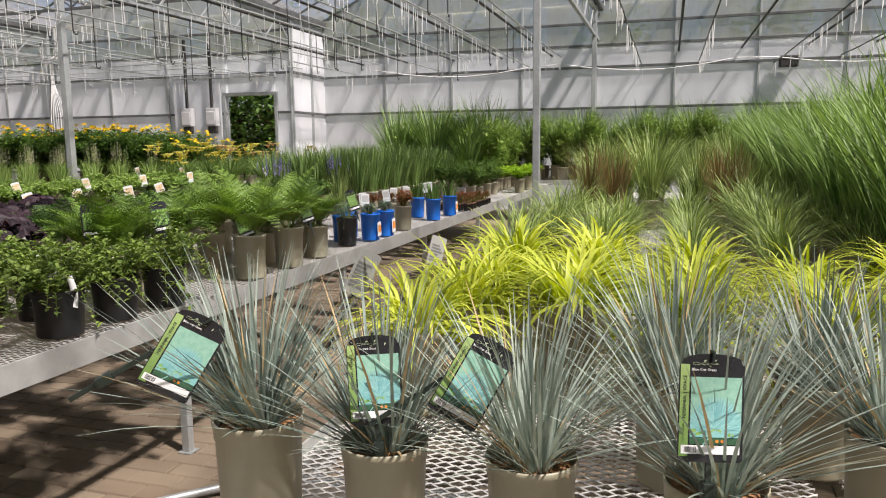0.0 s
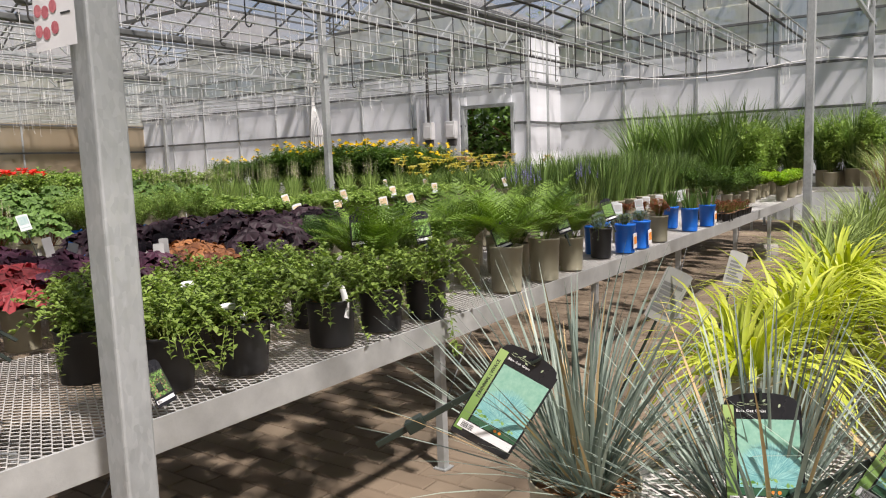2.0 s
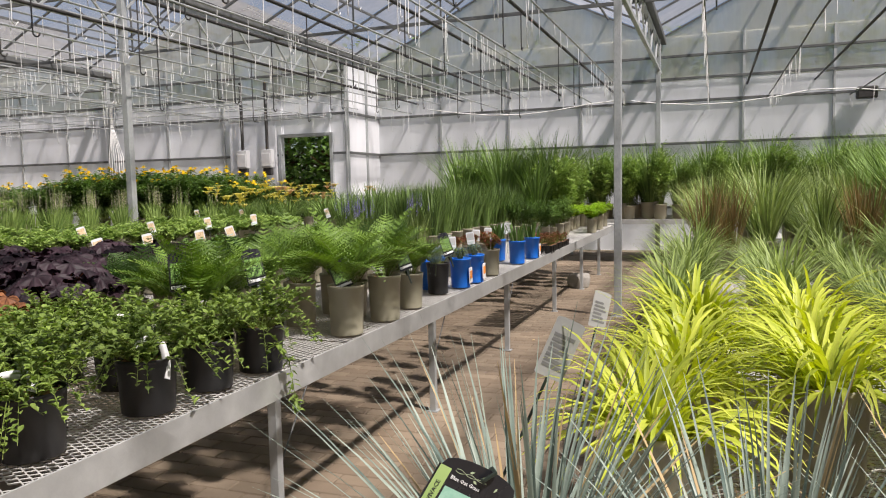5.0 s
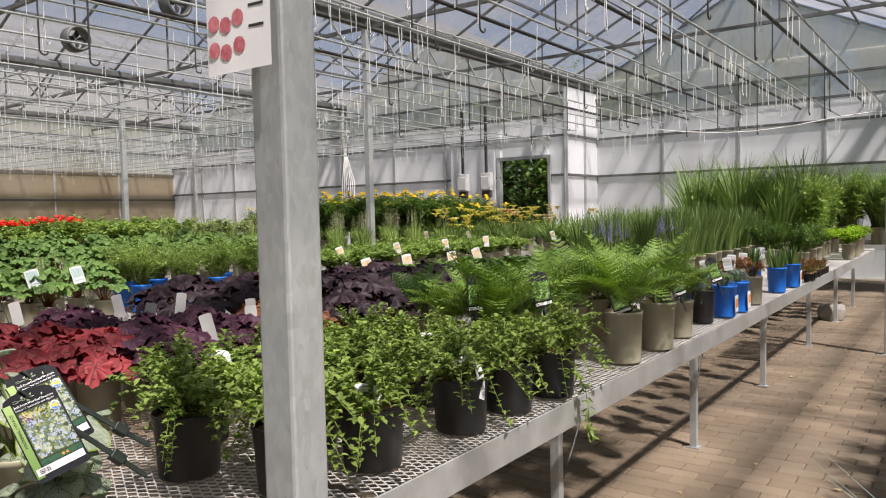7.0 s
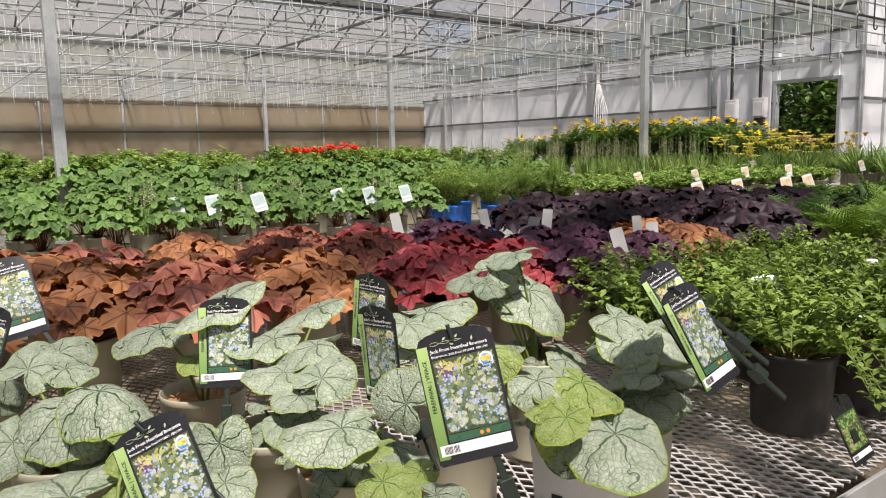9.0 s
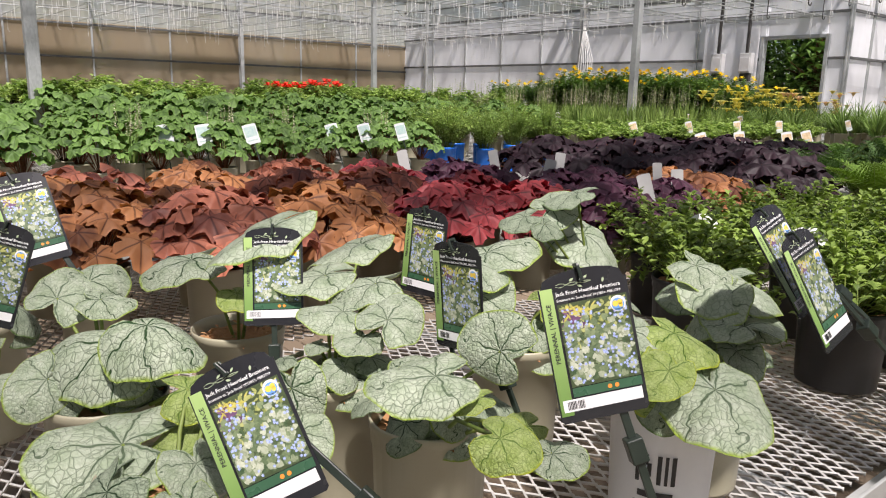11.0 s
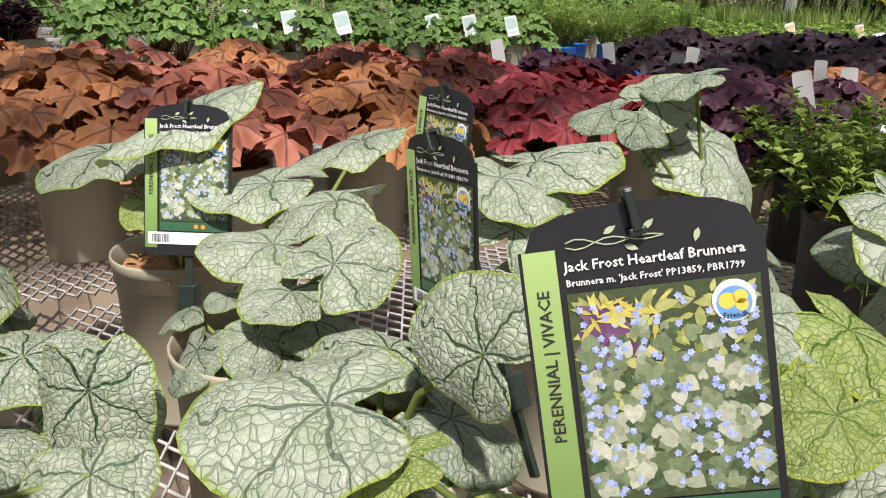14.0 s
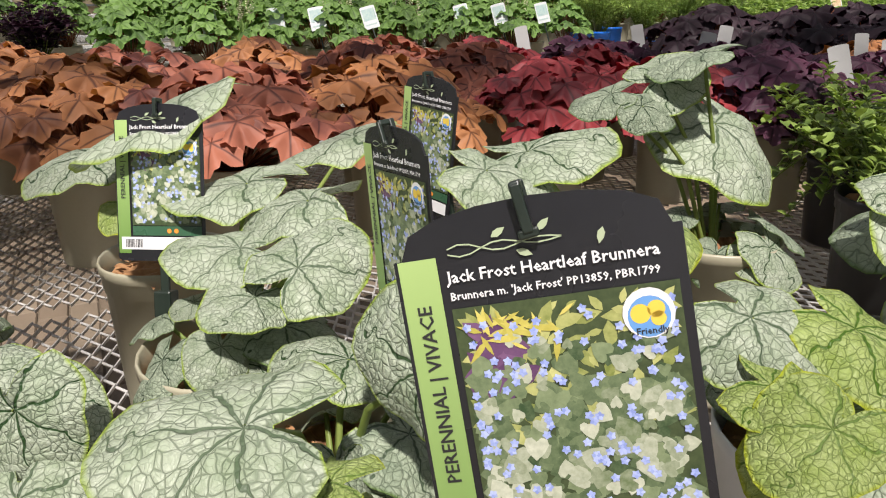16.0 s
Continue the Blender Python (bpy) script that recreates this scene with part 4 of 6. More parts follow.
TOPW = 3.45
wall_with_rails("wall_north", (RETURN, NORTH), (EAST, NORTH), 0, TOPW, M["panel"], "white translucent sheet wall with grey rails", "panel")
wall_with_rails("wall_north_glass", (RETURN, NORTH), (EAST, NORTH), TOPW, GUT + 0.1, M["glass"], "dusty clear glazing above the white sheets", "pane", rails=(3.5, 3.95, 4.4))
DX0, DX1, DTOP = -13.05, -11.83, 2.58
wall_with_rails("wall_doorway", (WEST, DOORWALL), (RETURN, DOORWALL), 0, TOPW, M["panel"], "white translucent sheet wall with an open doorway", "panel", hole=(DX0 - WEST, DX1 - WEST, DTOP))
wall_with_rails("wall_doorway_glass", (WEST, DOORWALL), (RETURN, DOORWALL), TOPW, GUT + 0.1, M["glass"], "dusty clear glazing above the white sheets", "pane", rails=(3.5, 3.95, 4.4))
wall_with_rails("wall_return", (RETURN, DOORWALL), (RETURN, NORTH), 0, GUT, M["panel"], "white translucent sheet wall in a short return", "panel")
wall_with_rails("wall_west", (WEST, SOUTH), (WEST, DOORWALL), 0, 2.9, M["brown"], "brownish translucent sheet wall with mullions", "panel", rails=(0.9, 2.05, 2.85), step=1.9)
wall_with_rails("wall_west_glass", (WEST, SOUTH), (WEST, DOORWALL), 2.9, GUT + 1.5, M["glass"], "dusty clear glazing above the brown sheets", "pane", rails=(3.5, 4.3), step=1.9)
wall_with_rails("wall_east", (EAST, NORTH), (EAST, SOUTH), 0, GUT + 0.1, M["glass"], "dusty glass side wall", "pane", step=2.2)
wall_with_rails("wall_south", (EAST, SOUTH), (WEST, SOUTH), 0, GUT + 0.1, M["glass"], "dusty glass end wall", "pane", step=2.2)

door = thing("door_1", "open doorway with pale frame leading outside", "doorway", kind="structure")
part("door_frame", boxed(DX0 - 0.07, DOORWALL - 0.09, 0, DX0, DOORWALL + 0.06, DTOP + 0.07, bevel=0.005), M["galv"], door)
part("door_frame", boxed(DX1, DOORWALL - 0.09, 0, DX1 + 0.07, DOORWALL + 0.06, DTOP + 0.07, bevel=0.005), M["galv"], door)
part("lintel", boxed(DX0, DOORWALL - 0.09, DTOP, DX1, DOORWALL + 0.06, DTOP + 0.07, bevel=0.005), M["galv"], door)
part("door_leaf", boxed(DX0 - 1.3, DOORWALL - 0.16, 0.05, DX0 - 0.08, DOORWALL - 0.11, DTOP + 0.35, bevel=0.006), M["panel"], door, "white sliding door leaf pushed aside")
part("sliding_rail", boxed(DX0 - 1.3, DOORWALL - 0.19, DTOP + 0.38, DX1 + 0.1, DOORWALL - 0.12, DTOP + 0.46, bevel=0.006), M["galv"], door)


def roof_sheet(name, y0, y1):
    """Roof glazing: gabled bays along y, one mesh of sheets per slope, with glazing bars."""
    bm, bars_, = bmesh.new(), bmesh.new()
    for x0 in LINES:
        for x1 in (x0 + BAY / 2, x0 - BAY / 2):
            n = 10
            for i in range(n):
                a, b = y0 + (y1 - y0) * i / n + 0.015, y0 + (y1 - y0) * (i + 1) / n - 0.015
                vs = [bm.verts.new(p) for p in ((x0, a, GUT + 0.12), (x1, a, GUT + 0.12 + RISE), (x1, b, GUT + 0.12 + RISE), (x0, b, GUT + 0.12))]
                bm.faces.new(vs)
            ang = math.atan2(RISE, BAY / 2) * (1 if x1 > x0 else -1)
            L = math.hypot(RISE, BAY / 2)
            for i in range(2 * n + 1):
                y = y0 + (y1 - y0) * i / (2 * n)
                m = Matrix.Translation((x0, y, GUT + 0.1)) @ Matrix.Rotation(-ang if x1 > x0 else -ang, 4, "Y")
                box(bars_, 0 if x1 > x0 else -L, -0.016, -0.03, L if x1 > x0 else 0, 0.016, 0.005, m=m)
            for q in (0.33, 0.66):
                xx, zz = x0 + (x1 - x0) * q, GUT + 0.08 + RISE * q
                box(bars_, xx - 0.015, y0, zz - 0.04, xx + 0.015, y1, zz)
        box(bars_, x0 + BAY / 2 - 0.03, y0, GUT + RISE + 0.05, x0 + BAY / 2 + 0.03, y1, GUT + RISE + 0.12)
    ob = solo(name, bm, M["roof"], "milky translucent gabled greenhouse roof", "roof", "structure")
    ob.visible_shadow = False
    solo("ceiling_bars", bars_, M["truss"], "grey metal glazing bars under the roof", "roof bars", "structure")


roof_sheet("ceiling", SOUTH, NORTH)

# gables over the end wall
for k, x0 in enumerate(LINES[:-1]):
    y = NORTH if x0 - BAY > RETURN - 1 else DOORWALL
    bm = bmesh.new()
    vs = [bm.verts.new(p) for p in ((x0, y, GUT + 0.1), (x0 - BAY, y, GUT + 0.1), (x0 - BAY / 2, y, GUT + 0.1 + RISE))]
    f = bm.faces.new(vs)
    r = bmesh.ops.extrude_face_region(bm, geom=[f])
    for v in r["geom"]:
        if isinstance(v, bmesh.types.BMVert):
            v.co.y += 0.03
    gb = solo("gable_pane", bm, M["glass"], "dusty glass gable under the roof", "gable", "structure")
    gb.visible_shadow = False

# gutters, lattice girders and posts
for x0 in LINES:
    y1 = NORTH if x0 > RETURN - 1 else DOORWALL
    bm = bmesh.new()
    box(bm, x0 - 0.11, SOUTH, GUT - 0.05, x0 + 0.11, y1, GUT + 0.07, bevel=0.02)
    gt = thing("gutter", "grey metal gutter beam on the post line", "gutter", kind="structure")
    part("gutter_beam", bm, M["truss"], gt)
    lat = bmesh.new()
    for z in (GUT - 0.12, GUT - 0.62):
        box(lat, x0 - 0.028, SOUTH, z - 0.028, x0 + 0.028, y1, z + 0.028)
    y = SOUTH
    up = True
    while y < y1 - 0.5:
        m = Matrix.Translation((x0, y, GUT - 0.12 if up else GUT - 0.62)) @ Matrix.Rotation(math.atan2(-0.5 if up else 0.5, 0.55), 4, "X")
        box(lat, -0.013, 0, -0.013, 0.013, 0.745, 0.013, m=m)
        y += 0.55
        up = not up
    part("lattice_girder", lat, M["galv"], gt)


def post(x, y, label, s=0.13, top=GUT - 0.02):
    t = thing("greenhouse_post", label, "post", "posts that carry the roof", pose(x, y, 0))
    part("column", boxed(-s / 2, -s / 2, 0.0, s / 2, s / 2, top, bevel=0.006), M["zinc"], t)
    part("base_plate", boxed(-s * 0.75, -s * 0.75, -0.006, s * 0.75, s * 0.75, 0.008, bevel=0.002), M["galv"], t)
    return t


for x0 in LINES:
    for y in POST_Y:
        if y > 14 and x0 < RETURN - 1:
            y = 15.25
        if abs(x0 + 5.04) < 0.1 and 0 < y < 12:
            continue
        post(x0, y, "square galvanised steel post on the paving", 0.09)
post(-5.189, 1.806, "mottled galvanised square steel post beside the bench", 0.071)
post(-4.955, 9.06, "square galvanised steel post standing in the aisle", 0.076)

# cross ties along x, every bay frame
for y in (-1.8, 1.81, 5.43, 9.06, 12.7):
    bm = boxed(WEST, y - 0.025, GUT - 0.15, EAST, y + 0.025, GUT - 0.10)
    for x0 in LINES[:-1]:
        for q in range(1, 4):
            xx = x0 - BAY * q / 4
            box(bm, xx - 0.012, y - 0.012, GUT - 0.12, xx + 0.012, y + 0.012, GUT + 0.1 + RISE * (1 - abs(q - 2) / 2))
        for sgn, xa in ((1, x0 - BAY / 2), (-1, x0 - BAY / 2)):
            m = Matrix.Translation((xa, y, GUT - 0.1)) @ Matrix.Rotation(-sgn * 0.62 if sgn > 0 else 0.62, 4, "Y")
            box(bm, 0 if sgn > 0 else -1.7, -0.012, -0.012, 1.7 if sgn > 0 else 0, 0.012, 0.012, m=m)
    solo("tie_beam", bm, M["truss"], "thin grey roof tie with web struts", "roof tie", "structure", "roof ties")

# ---- overhead lines ----
rl = random.Random(21)


def overhead_line(x, z, y0, y1, r, mat, label, hooks, hook_mat, hook_len, name="overhead_pipe", sag=0.0):
    """A pipe or wire along y with small hangers under it."""
    t = thing(name, label, "pipe", "pipes and wires under the roof")
    g = G()
    n = 10
    stalk(g, [(x, y0 + (y1 - y0) * i / n, z - sag * math.sin(math.pi * ((i / n * 4) % 1))) for i in range(n + 1)], r, r, 6)
    part("line", g.mesh("line"), mat, t)
    gh = G()
    for _ in range(hooks):
        y = rl.uniform(y0, y1)
        L = rl.uniform(*hook_len)
        sw = rl.uniform(-0.015, 0.015)
        stalk(gh, [(x, y, z), (x + sw, y, z - L)], 0.0042, 0.0042, 3)
        if rl.random() < 0.35:
            stalk(gh, [(x + sw, y, z - L), (x + sw, y + 0.02, z - L - 0.03), (x + sw, y + 0.045, z - L)], 0.0045, 0.003, 3)
    if hooks:
        tagged(part("emitter_fringe", gh.mesh("emitter_fringe"), hook_mat, t), kind="stuff")
    return t


def black_hook(x, y, z, L):
    t = thing("hanging_hook", "long black metal hook hanging from a roof pipe", "hook", "black basket hooks")
    g = G()
    pts = [(x, y, z), (x, y, z - L)] + [(x, y + 0.035 - 0.035 * math.cos(a), z - L - 0.035 * math.sin(a)) for a in (0.6, 1.2, 1.9, 2.6, 3.1)]
    stalk(g, pts, 0.007, 0.007, 5)
    part("rod", g.mesh("rod"), M["pipe_dark"], t)


for x in (-6.0, -7.1, -8.2, -9.3, -10.4):
    overhead_line(x, 3.32, SOUTH, NORTH, 0.02, M["pipe_dark"], "dark irrigation pipe under the roof", 0, None, None)
    for i in range(12):
        black_hook(x, -1 + i * 1.3 + rl.uniform(-0.5, 0.5), 3.31, rl.uniform(0.35, 0.85))
for x in (-3.4, -2.2, -1.0, 0.2):
    overhead_line(x, 3.32, SOUTH, NORTH, 0.02, M["pipe_dark"], "dark irrigation pipe under the roof", 0, None, None)
for i, x in enumerate(np.arange(-24.8, -5.3, 0.62)):
    overhead_line(float(x), 2.95 + 0.16 * (i % 3), SOUTH, DOORWALL, 0.011, M["galv"], "thin pale drip line with hanging emitters", 70, M["pipe_white"], (0.12, 0.45), "drip_line", 0.02)
for i, x in enumerate((-4.1, -3.0, -1.6, -0.4)):
    overhead_line(x, 3.0 + 0.1 * (i % 2), 3.0, NORTH, 0.012, M["truss"], "thin white drip line with hanging emitters", 40, M["pipe_white"], (0.12, 0.4), "drip_line", 0.02)
for i in range(26):
    y = SOUTH + 0.8 * i
    if y < 15.0:
        g = G()
        stalk(g, [(WEST, y, 2.86), (-11.3, y, 2.86)], 0.007, 0.007, 4)
        solo("support_wire", g.mesh("support_wire"), M["galv"], "thin pale support wire across the bay", "wire", "", "support wires")

# ---- benches ----
CELL_X, CELL_Y = 0.052, 0.026


def expanded_mesh(w, l, cx=CELL_X, cy=CELL_Y, s=0.0035):
    """Expanded metal: zigzag strands that meet in diamonds, w along x by l along y."""
    nx, ny = int(w / cx), int(l / cy)
    g_v, g_f = [], []
    for j in range(ny):
        for sg in (0, 1):
            # one strand along x: points alternate between the two sides of its row
            base = len(g_v)
            for i in range(2 * nx + 1):
                x = i * cx / 2
                y = j * cy + (cy / 2 if (i + sg) % 2 else 0) + (cy / 2 if sg else 0) - (cy / 2 if sg and (i + sg) % 2 else 0) * 0
                zz = 0.003 if (i + sg) % 2 else 0.0
                g_v += [(x, y - s * 0.5, zz), (x, y + s * 0.5, zz + 0.0015), (x, y + s * 0.3, zz - 0.004)]
                if i:
                    b = base + 3 * i
                    g_f += [(b - 3, b, b + 1, b - 2), (b - 2, b + 1, b + 2, b - 1)]
    me = bpy.data.meshes.new("expanded_mesh")
    me.from_pydata(g_v, [], g_f)
    me.materials.append(M["mesh"])
    return me


def bench(label, x0, x1, y0, y1, legs, top=0.77, panel=None, group="planting benches"):
    """A display bench: aluminium rim, expanded metal top in panels, cross bars and braced legs."""
    t = thing("display_bench", label, "bench", group, pose(x0, y0, 0))
    W, L = x1 - x0, y1 - y0
    me, pw, plen = panel
    ny = max(1, math.ceil(L / plen))
    for j in range(ny):
        for i in range(max(1, math.ceil(W / pw))):
            o = new("mesh_panel", me)
            o.parent = t
            o.matrix_basis = Matrix.Translation((0.01 + i * pw, 0.01 + j * plen, top - 0.012))
    for y in (0, L):
        part("end_rail", boxed(0.02, y - 0.004, top - 0.075, W - 0.02, y + 0.02, top + 0.006, bevel=0.003), M["alu"], t)
    for x, s in ((0, 1), (W, -1)):
        bm = boxed(x - 0.003, 0, top - 0.085, x + 0.003, L, top + 0.010, bevel=0.0015)
        box(bm, min(x, x + s * 0.03), 0.0, top - 0.022, max(x, x + s * 0.03), L, top - 0.017)
        box(bm, min(x, x + s * 0.02), 0.0, top - 0.085, max(x, x + s * 0.02), L, top - 0.080)
        part("side_rail", bm, M["alu"], t)
    for y in legs:
        for x in (0.22, W - 0.22):
            lg = part("leg", boxed(x - 0.02, y - y0 - 0.02, 0.006, x + 0.02, y - y0 + 0.02, top - 0.02, bevel=0.003), M["galv"], t)
            part("foot", boxed(x - 0.035, y - y0 - 0.035, 0, x + 0.035, y - y0 + 0.035, 0.006), M["galv"], lg)
        part("cross_bar", boxed(0.02, y - y0 - 0.018, top - 0.06, W - 0.02, y - y0 + 0.018, top - 0.02, bevel=0.003), M["galv"], t)
        g = G()
        stalk(g, [(W - 0.24, y - y0 + 0.03, 0.25), (W - 0.24, y - y0 + 0.42, top - 0.05)], 0.004, 0.004, 5)
        part("brace", g.mesh("brace"), M["truss"], t)
    for y in (1.0,) if y0 < 1 < y1 and x1 < -4 else ():
        for dy, dz in ((-0.06, 0.03), (0.02, 0.03), (0.07, 0.045), (-0.04, 0.055)):
            bm = bmesh.new()
            bmesh.ops.create_cone(bm, cap_ends=True, segments=8, radius1=0.009, radius2=0.006, depth=0.008, matrix=Matrix.Translation((W + 0.006, y - y0 + dy, top - dz)) @ Matrix.Rotation(radians(90), 4, "Y"))
            part("bolt", bm, M["galv"], t)
    return t


FINE = (expanded_mesh(1.08, 1.6), 1.092, 1.612)
COARSE = (expanded_mesh(1.5, 2.0, 0.10, 0.05, 0.006), 1.5, 2.0)
AX0, AX1, BX0, BX1 = -7.63, -5.45, -4.28, -2.08
bench("long aluminium bench with expanded metal top and many pots", AX0, AX1, -0.9, 12.9, (-0.3, 1.75, 3.62, 5.40, 7.19, 9.2, 11.0, 12.6), panel=FINE)
bench("long aluminium bench with expanded metal top under grasses", BX0, BX1, 1.72, 10.0, (2.1, 3.9, 5.7, 7.5, 9.6), panel=FINE)
bench("aluminium bench under leafy perennials", -12.7, -8.95, -1.3, 9.4, (-0.5, 2.5, 5.5, 8.5), panel=COARSE)
bench("aluminium bench under yellow-flowered perennials", -15.8, -8.2, 10.0, 13.0, (10.5, 12.6), panel=COARSE)
bench("aluminium bench under geraniums near the end wall", -22.5, -14.4, -1.5, 9.6, (-0.5, 3.0, 6.5, 9.0), panel=COARSE)
bench("aluminium bench under tall grasses by the end wall", -6.9, 1.2, 14.4, 16.2, (14.8, 15.9), panel=COARSE)
TOP = 0.77

# paving: rows of blocks in running bond
PX, PY = 0.224, 0.114
k_ = Mat("varied paver", 0.8)
obr_ = k_.math("ADD", k_.math("MULTIPLY", k_.node("ObjectInfo").outputs["Random"], 0.55), k_.math("MULTIPLY", k_.node("NewGeometry").outputs["Random Per Island"], 0.55), True)
stain_ = k_.ramp(k_.noise(1.1, 5, k_.node("NewGeometry").outputs["Position"]), 0.35, 0.7)
col_ = k_.mix(obr_, (0.165, 0.12, 0.08), (0.29, 0.23, 0.16))
col_ = k_.mix(k_.math("MULTIPLY", stain_, 0.55), col_, (0.11, 0.09, 0.065))
k_.colour(col_)
k_.bump(k_.noise(70, 4), 0.5, 0.002)
M["paver"] = k_.m


def paver_mesh():
    bm = boxed(-PX / 2 + 0.0025, -PY / 2 + 0.0025, -0.05, PX / 2 - 0.0025, PY / 2 - 0.0025, 0.0, bevel=0.0)
    top = [e for e in bm.edges if all(v.co.z > -0.01 for v in e.verts)]
    bmesh.ops.bevel(bm, geom=top, offset=0.005, segments=1, affect="EDGES")
    me = bpy.data.meshes.new("paver")
    bm.to_mesh(me)
    bm.free()
    me.materials.append(M["paver"])
    return me


def lay_paving():
    me = paver_mesh()
    rr = random.Random(9)
    g = G()
    n = 0
    for i in range(int(16 / PX)):
        for j in range(int(17 / PY)):
            x = -11.0 + i * PX + (PX / 2 if j % 2 else 0)
            y = -1.0 + j * PY
            z = rr.uniform(-0.003, 0.002)
            if -5.5 < x < -4.3 and 3.0 < y < 8.6 and n < 300:
                o = new("paver", me)
                o.parent = floor
                o.matrix_basis = pose(x, y, z, rr.uniform(-0.4, 0.4), rr.uniform(-0.4, 0.4), rr.uniform(-0.5, 0.5))
                n += 1
            else:
                a, b, c = PX / 2 - 0.0025, PY / 2 - 0.0025, 0.005
                vs = [(x - a, y - b, z - 0.008), (x + a, y - b, z - 0.008), (x + a, y + b, z - 0.008), (x - a, y + b, z - 0.008),
                      (x - a + c, y - b + c, z), (x + a - c, y - b + c, z), (x + a - c, y + b - c, z), (x - a + c, y + b - c, z)]
                g.add(vs, [(4, 5, 6, 7), (0, 1, 5, 4), (1, 2, 6, 5), (2, 3, 7, 6), (3, 0, 4, 7)])
    tagged(part("paving", g.mesh("paving", False), M["paver"], floor), kind="stuff")


lay_paving()


# ---- plants on the benches ----
def place(proto, spots, top=TOP, jitter=0.012, scale=(0.94, 1.06), group=""):
    """Stand copies of a plant at the given spots, each turned and sized a little differently."""
    rr = random.Random(len(spots) * 7 + 3)
    if group:
        proto["group"] = group
    for i, (x, y) in enumerate(spots):
        m = pose(x + rr.uniform(-jitter, jitter), y + rr.uniform(-jitter, jitter), top, 0, 0, rr.uniform(0, 360))
        ob = proto if i == 0 else copy_thing(proto, m)
        s = rr.uniform(*scale)
        ob.matrix_basis = m @ Matrix.Diagonal((s, s, s, 1))


def variants(make, count, spots, **k):
    """Several prototypes shared out over the spots."""
    for i in range(count):
        sub = spots[i::count]
        if sub:
            place(make(random.Random(100 + i * 13)), sub, **k)


def grid(x0, x1, y0, y1, step, jit=0.04, seed=1, gap=0.0):
    rr = random.Random(seed)
    out = []
    for i in range(max(1, round((x1 - x0) / step)) + 1):
        for j in range(max(1, round((y1 - y0) / step)) + 1):
            if rr.random() < gap:
                continue
            out.append((x0 + i * step + rr.uniform(-jit, jit), y0 + j * step + rr.uniform(-jit, jit)))
    return out


OL, BK, BL, WH = M["pot_olive"], M["pot_black"], M["pot_blue"], M["pot_white"]

# blue oat grass, front of the grass bench
oat = lambda rnd: grass_plant("blue_oat_grass", "spiky blue-grey oat grass in an olive nursery pot", "grass", M["oat"], OL, rnd, 210, 0.325, 0.0052, (88, 24), 16, 0.035, 18)
variants(oat, 5, [(-4.185, 1.865), (-3.95, 1.86), (-3.71, 1.865), (-3.445, 1.85), (-3.16, 2.1), (-3.5, 2.25), (-3.22, 2.38), (-2.9, 1.92), (-2.65, 2.0), (-2.9, 2.3), (-2.4, 1.9)], jitter=0.0, group="blue oat grasses")
hak = lambda rnd: grass_plant("golden_grass", "arching lime-yellow grass in an olive nursery pot", "grass", M["hakone"], OL, rnd, 170, 0.265, 0.0125, (82, 14), 130, 0.05)
variants(hak, 5, [(-4.10, 2.51), (-4.06, 2.82), (-4.05, 3.12), (-4.05, 3.45), (-3.78, 2.85), (-3.76, 3.2), (-3.45, 2.7), (-3.42, 3.05), (-3.42, 3.4), (-3.1, 2.72), (-3.08, 3.08), (-3.08, 3.45), (-2.78, 2.7), (-2.75, 3.05), (-2.75, 3.45), (-3.75, 3.52), (-2.45, 2.9), (-2.4, 3.3)], group="golden grasses", scale=(0.9, 1.15))
soft = lambda rnd: grass_plant("fountain_grass", "fine grey-green fountain grass in a pot", "grass", M["softgrass"], OL, rnd, 120, 0.30, 0.007, (89, 30), 75, 0.06)
variants(soft, 4, grid(-4.1, -2.35, 3.9, 5.6, 0.34, seed=4), group="fountain grasses", scale=(0.85, 1.25))
redg = lambda rnd: grass_plant("red_tipped_grass", "upright red-tipped grass in a pot", "grass", M["redgrass"], OL, rnd, 130, 0.55, 0.008, (89, 72), 18, 0.05)
variants(redg, 2, [(-4.05, 6.0), (-3.9, 6.4), (-3.2, 6.0), (-3.1, 6.35)], group="red grasses")
tall = lambda rnd: grass_plant("tall_grass", "tall green ornamental grass in a pot", "grass", M["tallgrass"], OL, rnd, 150, 0.95, 0.0145, (89, 66), 50, 0.08, r=0.1, h=0.22)
mid = lambda rnd: grass_plant("switch_grass", "fine upright green grass in a pot", "grass", M["softgrass"], OL, rnd, 140, 0.62, 0.010, (89, 55), 45, 0.06)
variants(mid, 3, grid(-4.0, -2.9, 6.8, 9.6, 0.36, seed=6), group="switch grasses", scale=(0.8, 1.2))
variants(tall, 4, grid(-2.6, -2.2, 3.8, 9.2, 0.4, seed=7), group="tall grasses")
tpl = lambda rnd: bushy("tall_perennial", "tall leafy green perennial with narrow leaves in a pot", "plant", M["leafy_light"], OL, rnd, 34, 0.9, 0.11, 0.2, 0.22, 0.0, leaves=26, upright=0.8, r=0.1, h=0.22)
variants(tpl, 3, grid(-7.4, -6.0, 11.3, 12.7, 0.45, seed=51), group="tall leafy perennials", scale=(0.9, 1.2))
variants(tpl, 3, grid(-6.4, 0.9, 14.55, 15.6, 0.5, seed=52), group="tall leafy perennials", scale=(0.95, 1.25))
variants(tall, 3, grid(-6.6, 0.9, 14.9, 15.9, 0.5, seed=8), group="tall grasses by the end wall", scale=(1.1, 1.4))

